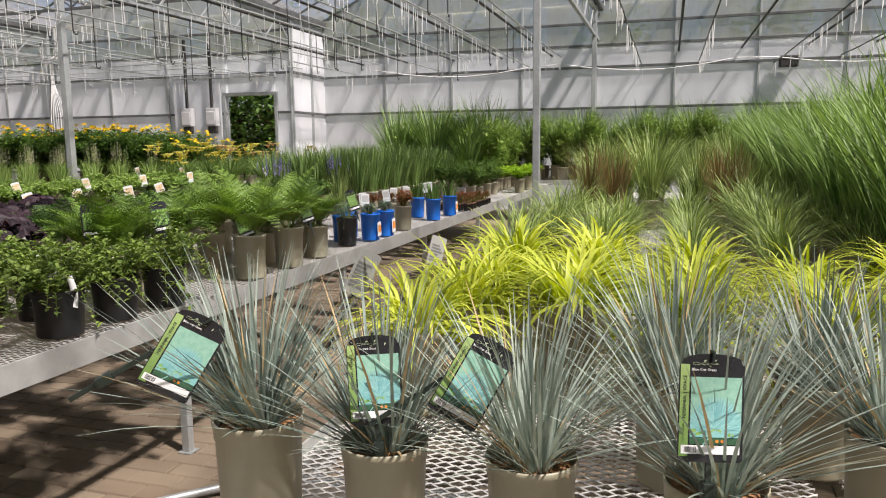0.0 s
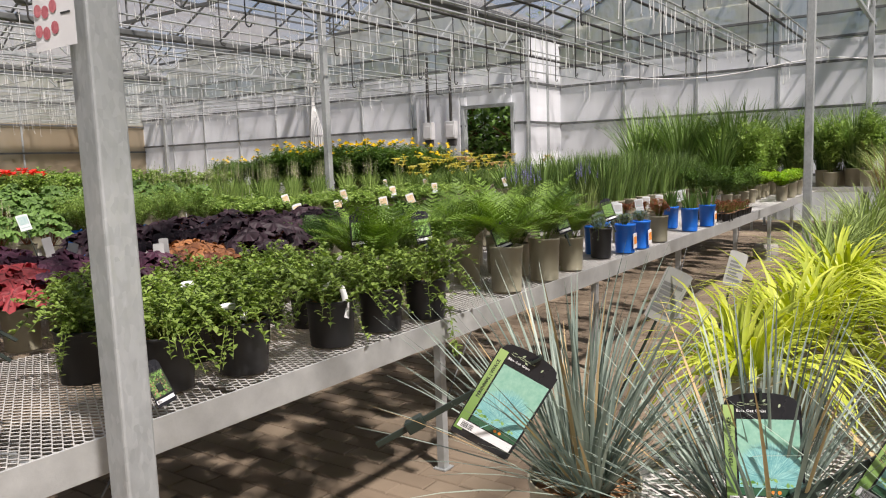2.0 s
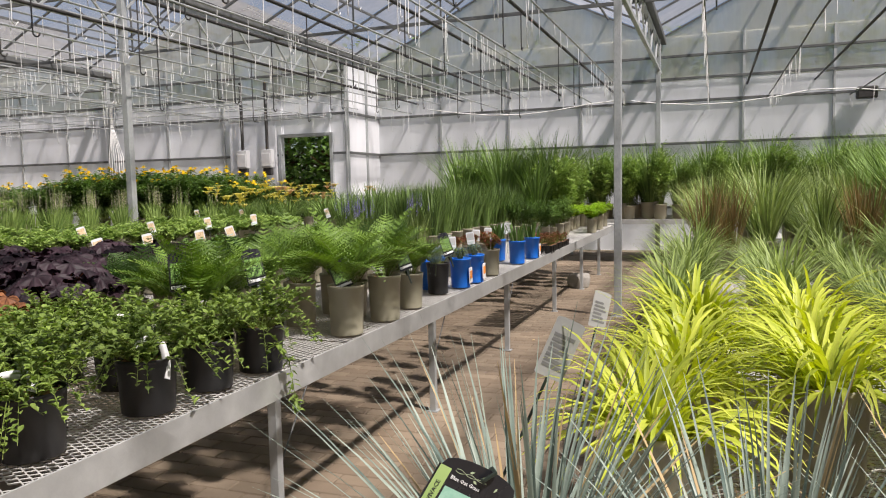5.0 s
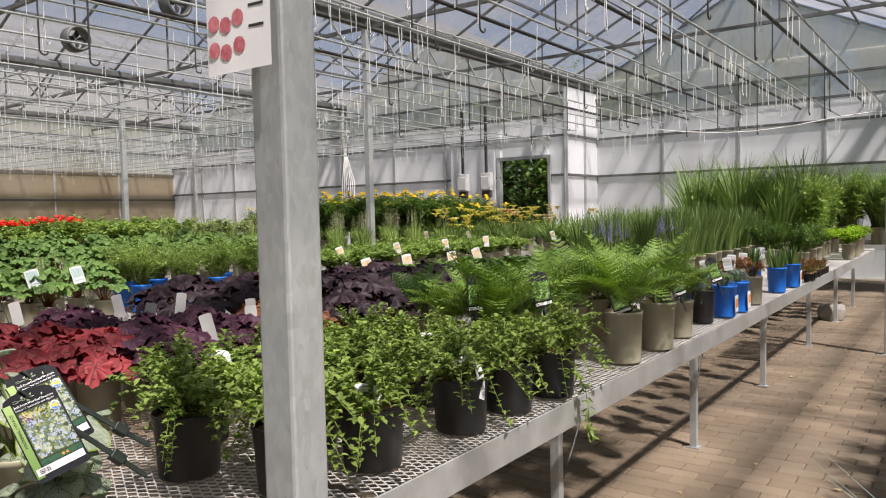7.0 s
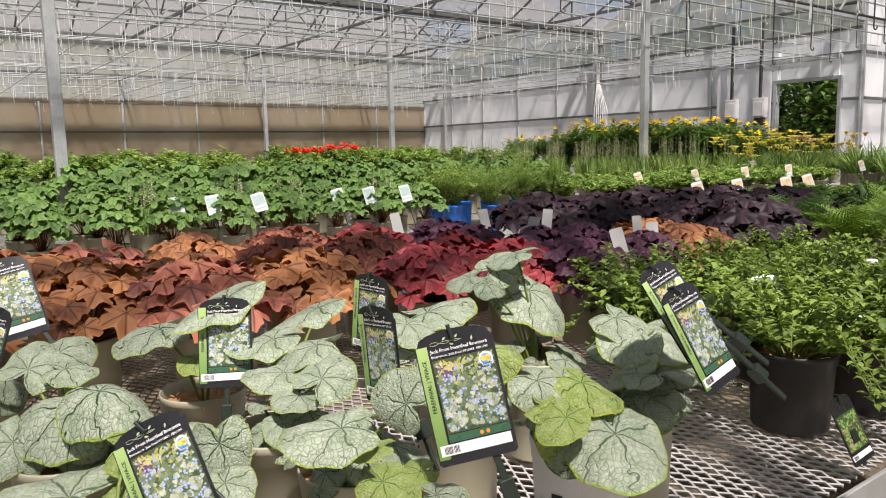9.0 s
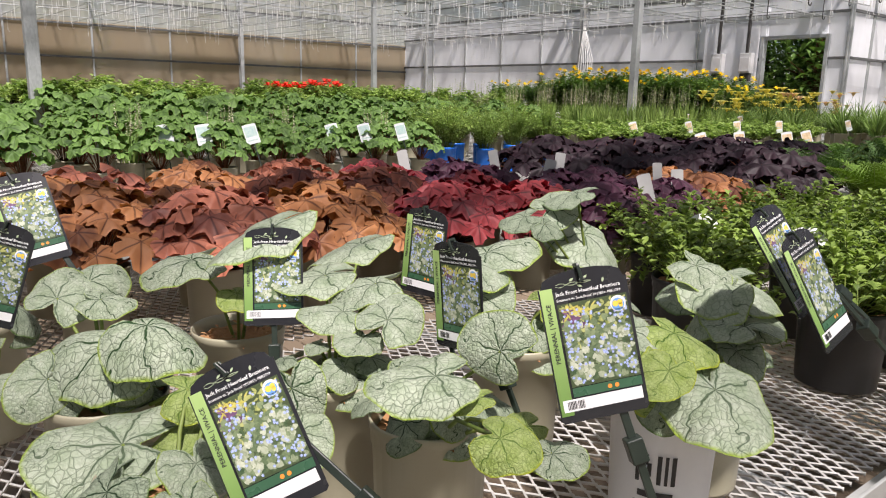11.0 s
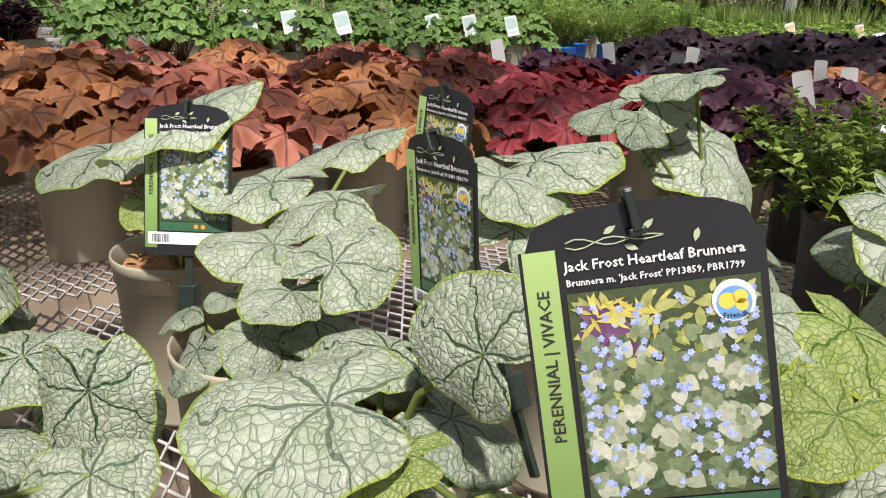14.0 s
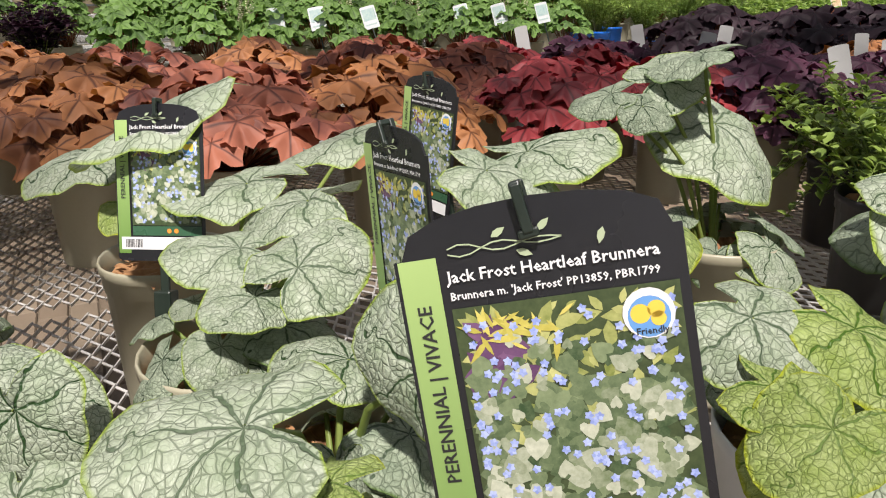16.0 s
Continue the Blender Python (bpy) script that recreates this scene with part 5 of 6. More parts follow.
# shrubs in black pots
shr = lambda rnd: bushy("trailing_shrub", "small-leaved green trailing shrub in a black nursery pot", "shrub", M["shrub"], BK, rnd, 60, 0.20, 0.028, 0.55, 0.21, 0.38, leaves=21, upright=0.9, r=0.092, h=0.172)
SHRUBS = [(-5.69, 2.23), (-5.63, 2.47), (-5.61, 2.86), (-5.60, 3.13), (-5.57, 3.39), (-6.0, 2.16), (-5.9, 2.5), (-5.9, 2.72), (-5.9, 3.05), (-6.22, 2.36), (-6.2, 2.7), (-6.18, 3.05)]
variants(shr, 6, SHRUBS, group="trailing shrubs in black pots")

sprig = thing("hanging_sprig", "thin green shrub sprig hanging over the bench edge", "plant", at=pose(-5.47, 3.30, TOP + 0.10))
g, gs = G(), G()
pts_ = [Vector((0.0, 0.0, 0.0)), Vector((0.03, 0.02, 0.015)), Vector((0.065, 0.03, -0.05)), Vector((0.075, 0.04, -0.16)), Vector((0.08, 0.05, -0.24))]
stalk(gs, pts_, 0.002, 0.001, 4)
rs_ = random.Random(8)
for i in range(64):
    f_ = rs_.uniform(0.15, 1.0) * 3.99
    c_ = pts_[int(f_)].lerp(pts_[int(f_) + 1], f_ % 1)
    leaflet(g, c_, (rs_.uniform(-1, 1), rs_.uniform(-1, 1), rs_.uniform(-0.7, 0.3)), (0, 0, 1), 0.032, 0.014)
part("foliage", g.mesh("foliage"), M["shrub"], sprig)
tagged(part("stemwork", gs.mesh("stemwork"), M["stem"], sprig), kind="stuff")

# ferns
fr = lambda rnd: fern("lady_fern", "feathery green fern in an olive nursery pot", M["fern"], OL, rnd, 19, 0.36)
variants(fr, 5, [(-5.57, 4.06), (-5.55, 4.43), (-5.56, 4.80), (-5.85, 3.55), (-5.88, 3.85), (-5.88, 4.2), (-5.88, 4.55), (-6.2, 3.65), (-6.2, 4.0), (-6.2, 4.35), (-6.2, 4.75), (-5.8, 3.35)], group="ferns", scale=(0.9, 1.15))
frd = lambda rnd: fern("dark_fern", "dark green fern in an olive nursery pot", M["fern_dark"], OL, rnd, 17, 0.36)
variants(frd, 3, [(-5.72, 4.95), (-5.95, 4.9), (-6.2, 5.1), (-6.45, 3.7), (-6.5, 4.6), (-5.75, 4.5)], group="ferns", scale=(0.9, 1.15))

# coral bells
heu = lambda m, word: (lambda rnd: heuchera("heuchera", word + " coral bells with lobed leaves in a pot", M[m], OL, rnd))
variants(heu("h_gold", "gold and amber"), 3, [(-6.85, 0.78), (-6.78, 1.06), (-7.12, 0.72), (-7.08, 1.05), (-7.4, 0.9), (-6.98, 1.38), (-6.68, 1.60), (-7.3, 1.5)], group="coral bells")
variants(heu("h_orange", "copper orange"), 4, [(-6.66, 1.30), (-6.98, 1.68), (-7.3, 1.2), (-7.28, 1.82), (-6.98, 1.95)], group="coral bells", scale=(1.0, 1.15))
variants(heu("h_red", "deep red"), 3, [(-6.66, 1.98), (-6.86, 2.2), (-7.16, 2.12), (-6.62, 2.26), (-7.4, 2.2)], group="coral bells")
variants(heu("h_purple", "dark purple"), 3, [(-6.46, 2.42), (-6.76, 2.5), (-6.5, 2.70), (-7.05, 2.45), (-6.82, 2.8), (-7.35, 2.55)], group="coral bells")
variants(heu("h_gold", "peach and gold"), 1, [(-6.46, 2.98), (-6.72, 3.08)], group="coral bells")
variants(heu("h_black", "near-black"), 4, [(-6.45, 3.3), (-6.75, 3.38), (-7.05, 3.2), (-7.35, 3.1), (-6.75, 3.7), (-7.05, 3.55), (-7.35, 3.5), (-6.8, 4.05), (-7.1, 3.95), (-7.4, 3.9), (-6.85, 4.4), (-7.2, 4.35)], group="coral bells", scale=(1.05, 1.2))

# the row of mixed pots along the aisle edge
blue_con = lambda rnd: bushy("blue_shrub", "small grey-blue shrub in a black pot", "shrub", M["blue_needle"], BK, rnd, 40, 0.16, 0.018, 0.3, 0.13, 0.1, leaves=22)
variants(blue_con, 1, [(-5.60, 5.33), (-5.9, 5.4)], group="small shrubs")
suc = lambda rnd: bushy("sedum", "small stonecrop in a bright blue pot", "plant", M["blue_needle"], BL, rnd, 30, 0.05, 0.016, 0.6, 0.075, 0.0, leaves=12)
variants(suc, 2, [(-5.55, 5.62), (-5.54, 5.88), (-5.72, 5.5), (-5.78, 5.75)], group="plants in blue pots")
spk = lambda rnd: spiky("yucca", "dark strappy plant in a bright blue pot", "plant", M["leafy_dark"], BL, rnd, 40, 0.20, 0.016)
variants(spk, 2, [(-5.55, 7.09), (-5.53, 7.55), (-5.78, 7.3)], group="plants in blue pots")
rus = lambda rnd: bushy("russet_plant", "low russet-leaved plant in an olive pot", "plant", M["russet"], OL, rnd, 34, 0.10, 0.028, 0.5, 0.10, 0.0, leaves=10)
variants(rus, 2, [(-5.55, 6.3), (-5.8, 6.2), (-5.8, 6.6), (-5.78, 6.9)], group="small plants along the aisle")
tiny = lambda rnd: bushy("tray_plant", "tiny rosette plant in a small square pot", "plant", M["russet"], BK, rnd, 12, 0.04, 0.02, 0.5, 0.035, 0.0, r=0.04, h=0.07, leaves=6)
variants(tiny, 2, grid(-5.78, -5.52, 8.0, 8.9, 0.1, 0.004, 2), group="tray of small plants", jitter=0.003)
limep = lambda rnd: bushy("lime_plant", "bright lime-green leafy plant in an olive pot", "plant", M["lime"], OL, rnd, 40, 0.20, 0.05, 0.5, 0.17, 0.0, leaves=12)
variants(limep, 3, grid(-7.0, -5.6, 11.0, 12.6, 0.36, seed=12), group="lime plants at the bench end")
whp = lambda rnd: bushy("white_potted_plant", "low grey-green plant in a white pot", "plant", M["softgrass"], WH, rnd, 26, 0.1, 0.03, 0.4, 0.1, 0.0, leaves=9, r=0.07, h=0.14)
variants(whp, 1, [(-6.0, 9.6), (-5.95, 9.95), (-5.98, 10.3)], group="small white pots")

# middle of the long bench
per = lambda rnd: spiky("russian_sage", "grey-leaved sage with violet flower spikes", "plant", M["softgrass"], OL, rnd, 60, 0.36, 0.006, M["violet"], 13, 0.12, "violet flower spikes")
variants(per, 2, [(-6.2, 5.5), (-6.15, 6.4), (-6.45, 5.8)], group="sage plants")
iri = lambda rnd: spiky("iris", "upright narrow green leaves in a pot", "plant", M["tallgrass"], OL, rnd, 110, 0.54, 0.011)
variants(iri, 3, grid(-7.45, -6.35, 7.6, 10.8, 0.32, seed=14), group="upright irises")
low = lambda rnd: bushy("low_leafy_plant", "low dark green leafy plant in an olive pot", "plant", M["leafy_dark"], OL, rnd, 42, 0.15, 0.06, 0.6, 0.16, 0.0, leaves=12)
variants(low, 3, grid(-7.45, -6.75, 4.95, 7.3, 0.37, seed=15), group="low leafy plants", scale=(0.85, 1.2))
grn = lambda rnd: bushy("leafy_perennial", "dense mid-green leafy perennial in a pot", "plant", M["leafy_dark"], OL, rnd, 46, 0.42, 0.045, 0.45, 0.2, 0.0, leaves=18)
variants(grn, 3, grid(-6.2, -5.75, 9.5, 10.8, 0.38, seed=16), group="leafy perennials", scale=(0.7, 0.9))
variants(grn, 2, grid(-7.45, -6.8, 11.3, 12.7, 0.36, seed=17), group="leafy perennials", scale=(1.3, 1.7))
variants(tall, 3, grid(-7.4, -6.3, 11.1, 12.7, 0.55, seed=18), group="tall grasses at the bench end", scale=(1.1, 1.35))

# the further bench: leafy perennials with pale tags
tia = lambda rnd: heuchera("foamflower", "green lobed-leaved perennial in an olive pot", M["leafy"], OL, rnd, 36, 0.11, 0.27, 0.145)
variants(tia, 4, grid(-9.6, -9.1, 1.25, 3.6, 0.33, seed=21), group="leafy perennials on the further bench", scale=(0.85, 1.05))
foam = lambda rnd: spiky("foamflower_spike", "green plant with faded beige flower spikes", "plant", M["leafy_light"], OL, rnd, 24, 0.2, 0.014, M["cream"], 9, 0.14, "faded beige flower spikes")
variants(foam, 2, [(-9.02, 1.78), (-9.04, 2.28), (-9.02, 2.66), (-9.04, 3.3)], group="foamflower spikes")
variants(tia, 3, grid(-12.3, -10.1, -0.4, 5.6, 0.46, seed=22), group="leafy perennials on the further bench", scale=(0.9, 1.3))
drk = lambda rnd: bushy("dark_foliage_plant", "dark purple leafy plant in a white pot", "plant", M["h_purple"], WH, rnd, 46, 0.24, 0.045, 0.6, 0.16, 0.0, leaves=16)
variants(drk, 2, [(-9.1, 0.62), (-9.1, 0.92), (-9.4, 0.55), (-9.4, 0.88), (-9.1, 0.3), (-9.4, 0.2)], group="dark plants in white pots")
fin = lambda rnd: bushy("fine_leaved_perennial", "airy fresh green perennial in a blue pot", "plant", M["leafy_light"], BL, rnd, 56, 0.36, 0.045, 0.2, 0.2, 0.0, leaves=22)
variants(fin, 3, grid(-9.5, -9.1, 4.0, 5.0, 0.33, seed=23), group="airy perennials")
lit = lambda rnd: bushy("pale_leafy_plant", "low fresh green leafy plant in a pot", "plant", M["leafy_light"], OL, rnd, 48, 0.2, 0.05, 0.6, 0.18, 0.0, leaves=13)
variants(lit, 3, grid(-9.7, -9.1, 5.4, 8.9, 0.36, seed=24), group="pale leafy plants")
cre = lambda rnd: spiky("cream_spike_plant", "green plant with cream flower spikes", "plant", M["leafy_light"], OL, rnd, 50, 0.38, 0.014, M["cream"], 7, 0.2, "cream flower spikes")
variants(cre, 2, grid(-12.3, -10.2, 6.2, 9.0, 0.5, seed=25), group="cream spike plants")

# yellow flowers in front of the doorway
hel = lambda rnd: bushy("false_sunflower", "tall leafy perennial with yellow daisy flowers", "plant", M["leafy_dark"], OL, rnd, 52, 0.70, 0.085, 0.42, 0.26, 0.0, flower=M["yellow"], nflower=4, fsize=0.085, leaves=26, fl_label="yellow daisy flowers")
variants(hel, 4, grid(-15.4, -11.6, 10.3, 12.7, 0.44, seed=31), group="yellow daisies", scale=(0.82, 1.2))
dal = lambda rnd: grass_plant("daylily", "arching green daylily in a pot", "plant", M["tallgrass"], OL, rnd, 100, 0.46, 0.014, (88, 45), 75, 0.06)


def daylily(rnd, mat):
    t = dal(rnd)
    g, gs = G(), G()
    for i in range(5):
        a, q = rnd.uniform(0, 6.28), rnd.uniform(0.03, 0.2)
        c = Vector((q * math.cos(a), q * math.sin(a), rnd.uniform(0.40, 0.70)))
        stalk(gs, [(0, 0, 0.18), tuple(c)], 0.003, 0.002, 3)
        for j in range(6):
            b = math.tau * j / 6
            leaflet(g, c, (math.cos(b), math.sin(b), 1.1), (0, 0, 1), 0.10, 0.06, 0.6)
    tagged(part("stemwork", gs.mesh("stemwork"), M["stem"], t), kind="stuff")
    tagged(part("bloom", g.mesh("bloom"), mat, t, "open trumpet flowers"), kind="stuff")
    return t


variants(lambda r_: daylily(r_, M["pale_yellow"]), 3, grid(-11.2, -10.2, 10.3, 12.6, 0.4, seed=33), group="daylilies")
variants(lambda r_: daylily(r_, M["peach"]), 3, [(-9.9, 10.5), (-9.5, 10.9), (-9.8, 11.4), (-9.4, 12.1)], group="daylilies")
variants(dal, 3, grid(-9.2, -8.4, 10.3, 12.6, 0.36, seed=34), group="daylilies out of flower", scale=(1.0, 1.25))

# geraniums by the far end
ger = lambda rnd: bushy("geranium", "green geranium with scarlet flower heads in a pot", "plant", M["leafy_light"], OL, rnd, 44, 0.34, 0.075, 0.8, 0.24, 0.0, flower=M["red_flower"], nflower=12, fsize=0.10, leaves=8, fl_label="scarlet flower heads")
variants(ger, 2, [(-14.8, 5.6), (-14.9, 6.2), (-15.3, 5.9), (-15.5, 6.6), (-14.7, 0.9), (-14.8, 1.4), (-15.2, 1.1)], group="geraniums", scale=(1.1, 1.3))
variants(lit, 3, grid(-17.6, -14.7, 1.9, 9.2, 0.62, seed=42), group="pale leafy plants at the far end", scale=(1.3, 2.0))

# silver heart-leaved plants
rb = random.Random(77)
for (x, y), size in (((-5.80, 0.42), 0.9), ((-6.2, 0.42), 0.9)):
    brunnera("silver-veined heart-leaved brunnera in a nursery pot", OL, ["brun"], leaf_spec(rb, 14, 0.17, 0.13, size), rb, at=pose(x, y, TOP, 0, 0, rb.uniform(0, 360)))
brunnera_set("brunnera with silver and lime leaves in an olive pot", OL, (-5.72, 1.19), [
    (0.089, -0.064, 0.284, 0.9, -2, -13, 156, 4), (0.090, 0.025, 0.293, 0.69, 27, -70, 86, 4), (0.116, -0.034, 0.263, 0.45, -6, -1, 144, 5),
    (-0.025, 0.022, 0.243, 0.66, 9, -2, 142, 4), (0.214, -0.022, 0.238, 0.48, 2, 18, -41, 0), (0.166, -0.008, 0.243, 0.45, -5, -16, 163, 1),
    (0.204, -0.081, 0.267, 0.55, -11, 31, -64, 1),
])
brunnera_set("brunnera with yellowing lime leaves in a white printed pot", WH, (-5.6, 1.49), [
    (-0.018, -0.068, 0.282, 0.7, -16, 19, -70, 4), (0.035, -0.073, 0.239, 0.64, -82, -24, -91, 5), (0.010, -0.011, 0.274, 0.79, -19, 5, -65, 5),
    (0.081, -0.023, 0.225, 1.15, -18, 2, -122, 4), (0.021, -0.090, 0.261, 0.56, -2, 12, -60, 1), (0.062, -0.094, 0.259, 0.63, -30, -15, -167, 1),
])
brunnera_set("brunnera with grey-green curled leaves in an olive pot", OL, (-5.64, 1.64), [
    (-0.03, 0.06, 0.290, 1.15, -14, -15, 114, 6), (0.068, -0.021, 0.262, 0.88, 7, -7, 77, 4), (0.053, -0.013, 0.219, 0.74, -28, 9, -140, 4),
    (0.0, 0.023, 0.305, 1.15, -6, 7, -72, 4), (0.022, -0.003, 0.284, 0.95, -46, 1, 150, 4), (-0.032, 0.008, 0.325, 0.7, -16, 15, -82, 4),
    (0.062, 0.019, 0.262, 0.55, -10, 27, -82, 6),
])
brunnera_set("upright grey-green brunnera in an olive pot", OL, (-5.93, 1.72), [
    (-0.026, 0.005, 0.320, 1.3, -36, 8, -73, 4), (-0.003, -0.046, 0.400, 1.2, 2, -10, 124, 3), (-0.047, -0.128, 0.359, 0.9, -2, -21, 146, 3),
    (-0.014, -0.114, 0.350, 0.75, -2, 30, -46, 3), (-0.035, -0.076, 0.372, 0.79, 28, 31, 2, 0),
])
brunnera_set("silver brunnera behind a printed tag", OL, (-5.86, 1.47), [
    (-0.057, -0.019, 0.322, 1.04, 16, 7, -33, 4), (-0.025, -0.082, 0.318, 0.81, -12, 14, -35, 4), (-0.002, -0.079, 0.275, 0.91, 42, 18, 35, 0),
    (0.050, 0.025, 0.268, 0.83, 13, 25, -14, 1),
])
brunnera_set("brunnera with many small silver leaves", OL, (-5.9, 1.16), [
    (0.007, 0.015, 0.278, 0.76, 5, -13, 159, 4), (0.055, 0.014, 0.255, 0.56, -5, -17, -139, 4), (0.066, 0.045, 0.277, 0.74, 27, 17, 28, 4),
    (-0.007, 0.076, 0.305, 0.83, -10, -12, 148, 4), (-0.090, 0.043, 0.304, 0.99, -7, -8, 155, 4), (-0.225, 0.190, 0.310, 1.22, -15, 0, 159, 4),
    (0.010, -0.024, 0.241, 0.28, -9, -17, -169, 0),
])
brunnera_set("sparse brunnera with two long silver leaves", OL, (-6.16, 1.14), [
    (0.091, 0.021, 0.365, 1.39, -21, -2, 171, 4), (-0.032, -0.058, 0.303, 0.99, -8, -9, 172, 4), (0.082, -0.034, 0.271, 0.56, -16, 12, -67, 1),
])
brunnera_set("leafy silver brunnera in an olive pot", OL, (-6.0, 0.9), [
    (0.251, 0.125, 0.255, 0.72, -68, 13, -118, 0), (0.2, 0.132, 0.227, 0.7, -34, 22, -73, 0), (0.041, 0.005, 0.267, 1.25, 9, -22, 140, 0), (0.073, 0.007, 0.232, 0.6, -14, 37, -40, 3),
    (0.015, -0.066, 0.232, 0.72, -39, -30, -133, 0), (-0.082, -0.031, 0.3, 0.77, 35, 16, 56, 0), (-0.104, 0.013, 0.312, 0.73, 18, 34, 16, 0),
    (0.076, 0.031, 0.295, 1.0, -6, 7, -59, 0), (-0.051, -0.087, 0.216, 0.48, 7, -26, 155, 0), (-0.048, 0.012, 0.3, 0.61, -4, 12, -32, 0),
])
brunnera_set("broad-leaved silver brunnera in an olive pot", OL, (-5.76, 0.9), [
    (0.036, 0.120, 0.216, 0.66, -24, 10, -108, 4), (-0.060, -0.030, 0.207, 1.3, 3, -18, 155, 0), (-0.022, 0.013, 0.192, 0.71, 42, 7, 62, 1),
    (-0.060, 0.039, 0.251, 0.66, 0, 27, -20, 1), (-0.014, 0.058, 0.212, 0.61, 1, 26, -22, 0), (-0.052, 0.092, 0.254, 0.65, 2, 16, -18, 0),
    (-0.033, -0.047, 0.176, 0.28, -16, -28, -164, 1), (-0.068, -0.090, 0.182, 0.34, -9, -31, -176, 0),
])
brunnera_set("silver brunnera at the back of the row", OL, (-6.42, 0.81), [
    (-0.073, 0.034, 0.347, 0.38, 11, 19, 23, 0), (-0.039, 0.007, 0.345, 0.86, 10, -19, 146, 0), (0.067, -0.013, 0.289, 0.73, -1, -39, 175, 0),
    (0.169, -0.04, 0.226, 0.98, -45, 11, -85, 0),
])

# tags that stand in the pots of the silver plants
JF = ("pic_brunnera", "Jack Frost Heartleaf Brunnera", "Brunnera m. 'Jack Frost' PP13859, PBR1799")
OT = ("pic_oat", "Blue Oat Grass", "")


def tag_thing(spec, m, label, w=0.083, h=0.138, stake=0.22, tilt=0.0, strip=True):
    t = thing("plant_tag", label, "tag", "printed plant tags", m)
    tag_parts(t, *spec, w=w, h=h, stake_len=stake, stake_tilt=tilt, strip=strip)
    return t


BTAG = "dark printed brunnera tag with photograph on a stake"
tag_thing(JF, pose(-5.472, 1.200, 1.0505, -12.0, -11.0, 57.5), BTAG, tilt=-8)
tag_thing(JF, pose(-5.995, 1.123, 1.012, -14.4, -1.7, 55.9), BTAG)
tag_thing(JF, pose(-5.745, 1.255, 1.022, 2.0, -4.0, 6.0), BTAG, tilt=-25)
tag_thing(JF, pose(-5.984, 1.370, 1.022, -4.5, 2.1, 13.1), BTAG, tilt=-20)
tag_thing(JF, pose(-5.603, 0.944, 0.984, -22.4, -26.4, 57.6), BTAG, tilt=-24)
tag_thing(JF, pose(-5.424, 1.564, 1.065, -26.2, -10.0, 95.0), BTAG, tilt=-30)
tag_thing(JF, pose(-5.475, 1.600, 1.088, -29.9, -13.0, 95.0), BTAG, tilt=-30)
tag_thing(JF, pose(-6.257, 0.886, 1.080, -22.1, -11.7, 85.0), BTAG, tilt=-14)
tag_thing(JF, pose(-6.187, 0.793, 1.024, -8.4, 15.4, 59.4), BTAG, tilt=14)
tag_thing(("pic_shrub", "", ""), pose(-5.47, 2.089, 0.80, -18.7, -15.7, 80.0), "small printed shrub tag with berries and white edge", w=0.055, h=0.125, stake=0.12, strip=False)
OTAG = "dark printed oat grass tag with teal photograph on a stake"
tag_thing(OT, pose(-4.262, 1.716, 1.056, 3.0, 32.0, 35.7), OTAG, tilt=30)
tag_thing(OT, pose(-3.940, 1.808, 1.005, -8.0, -2.9, 17.5), OTAG)
tag_thing(OT, pose(-3.830, 1.833, 1.015, -9.3, 30.1, 12.5), OTAG, tilt=28)
tag_thing(OT, pose(-3.461, 1.748, 1.028, -8.0, 2.4, 16.8), OTAG)
FTAG = "pale green printed fern tag leaning from a pot"
for p in (pose(-5.54, 4.02, 0.985, -3.0, -19.1, 40), pose(-5.68, 3.56, 1.06, -10.3, -7.7, 60), pose(-5.46, 4.53, 1.01, -15.0, -12.9, 60), pose(-5.47, 5.2, 1.019, -14.8, -12.7, 60), pose(-5.80, 3.26, 1.07, -4.4, 0, 70)):
    tag_thing(("pic_fern", "", ""), p, FTAG, w=0.08, h=0.14, stake=0.2, strip=False)


def pale_tag(m, w=0.075, h=0.11, label="pale printed tag on a thin stake", lines=5, stake=0.2, mat=None, picture=None):
    """A plain light tag with bars of unreadable print, and a picture on some."""
    t = thing("pale_tag", label, "tag", "pale tags in the pots", m)
    pl = part("tag", plate_mesh(w, h, arch=0.03), mat or M["tag_pale"], t)
    if picture:
        part("tag_picture", flat(-w * 0.42, h * 0.36, w * 0.42, h * 0.88, -0.0007), picture, pl)
    g = G()
    for i in range(lines):
        z = h * (0.15 + 0.6 * i / max(1, lines))
        x1 = w * (0.36 - 0.12 * (i % 3))
        g.add([(-w * 0.38, -0.0008, z), (x1, -0.0008, z), (x1, -0.0008, z + h * 0.06), (-w * 0.38, -0.0008, z + h * 0.06)], [(0, 1, 2, 3)])
    part("print", g.mesh("print", False), M["grey_ink"] if lines > 4 else M["pale_print"], pl)
    part("stake", boxed(-0.003, 0.002, -stake, 0.003, 0.005, h * 0.9, bevel=0.0008), M["stake"], pl)
    return t


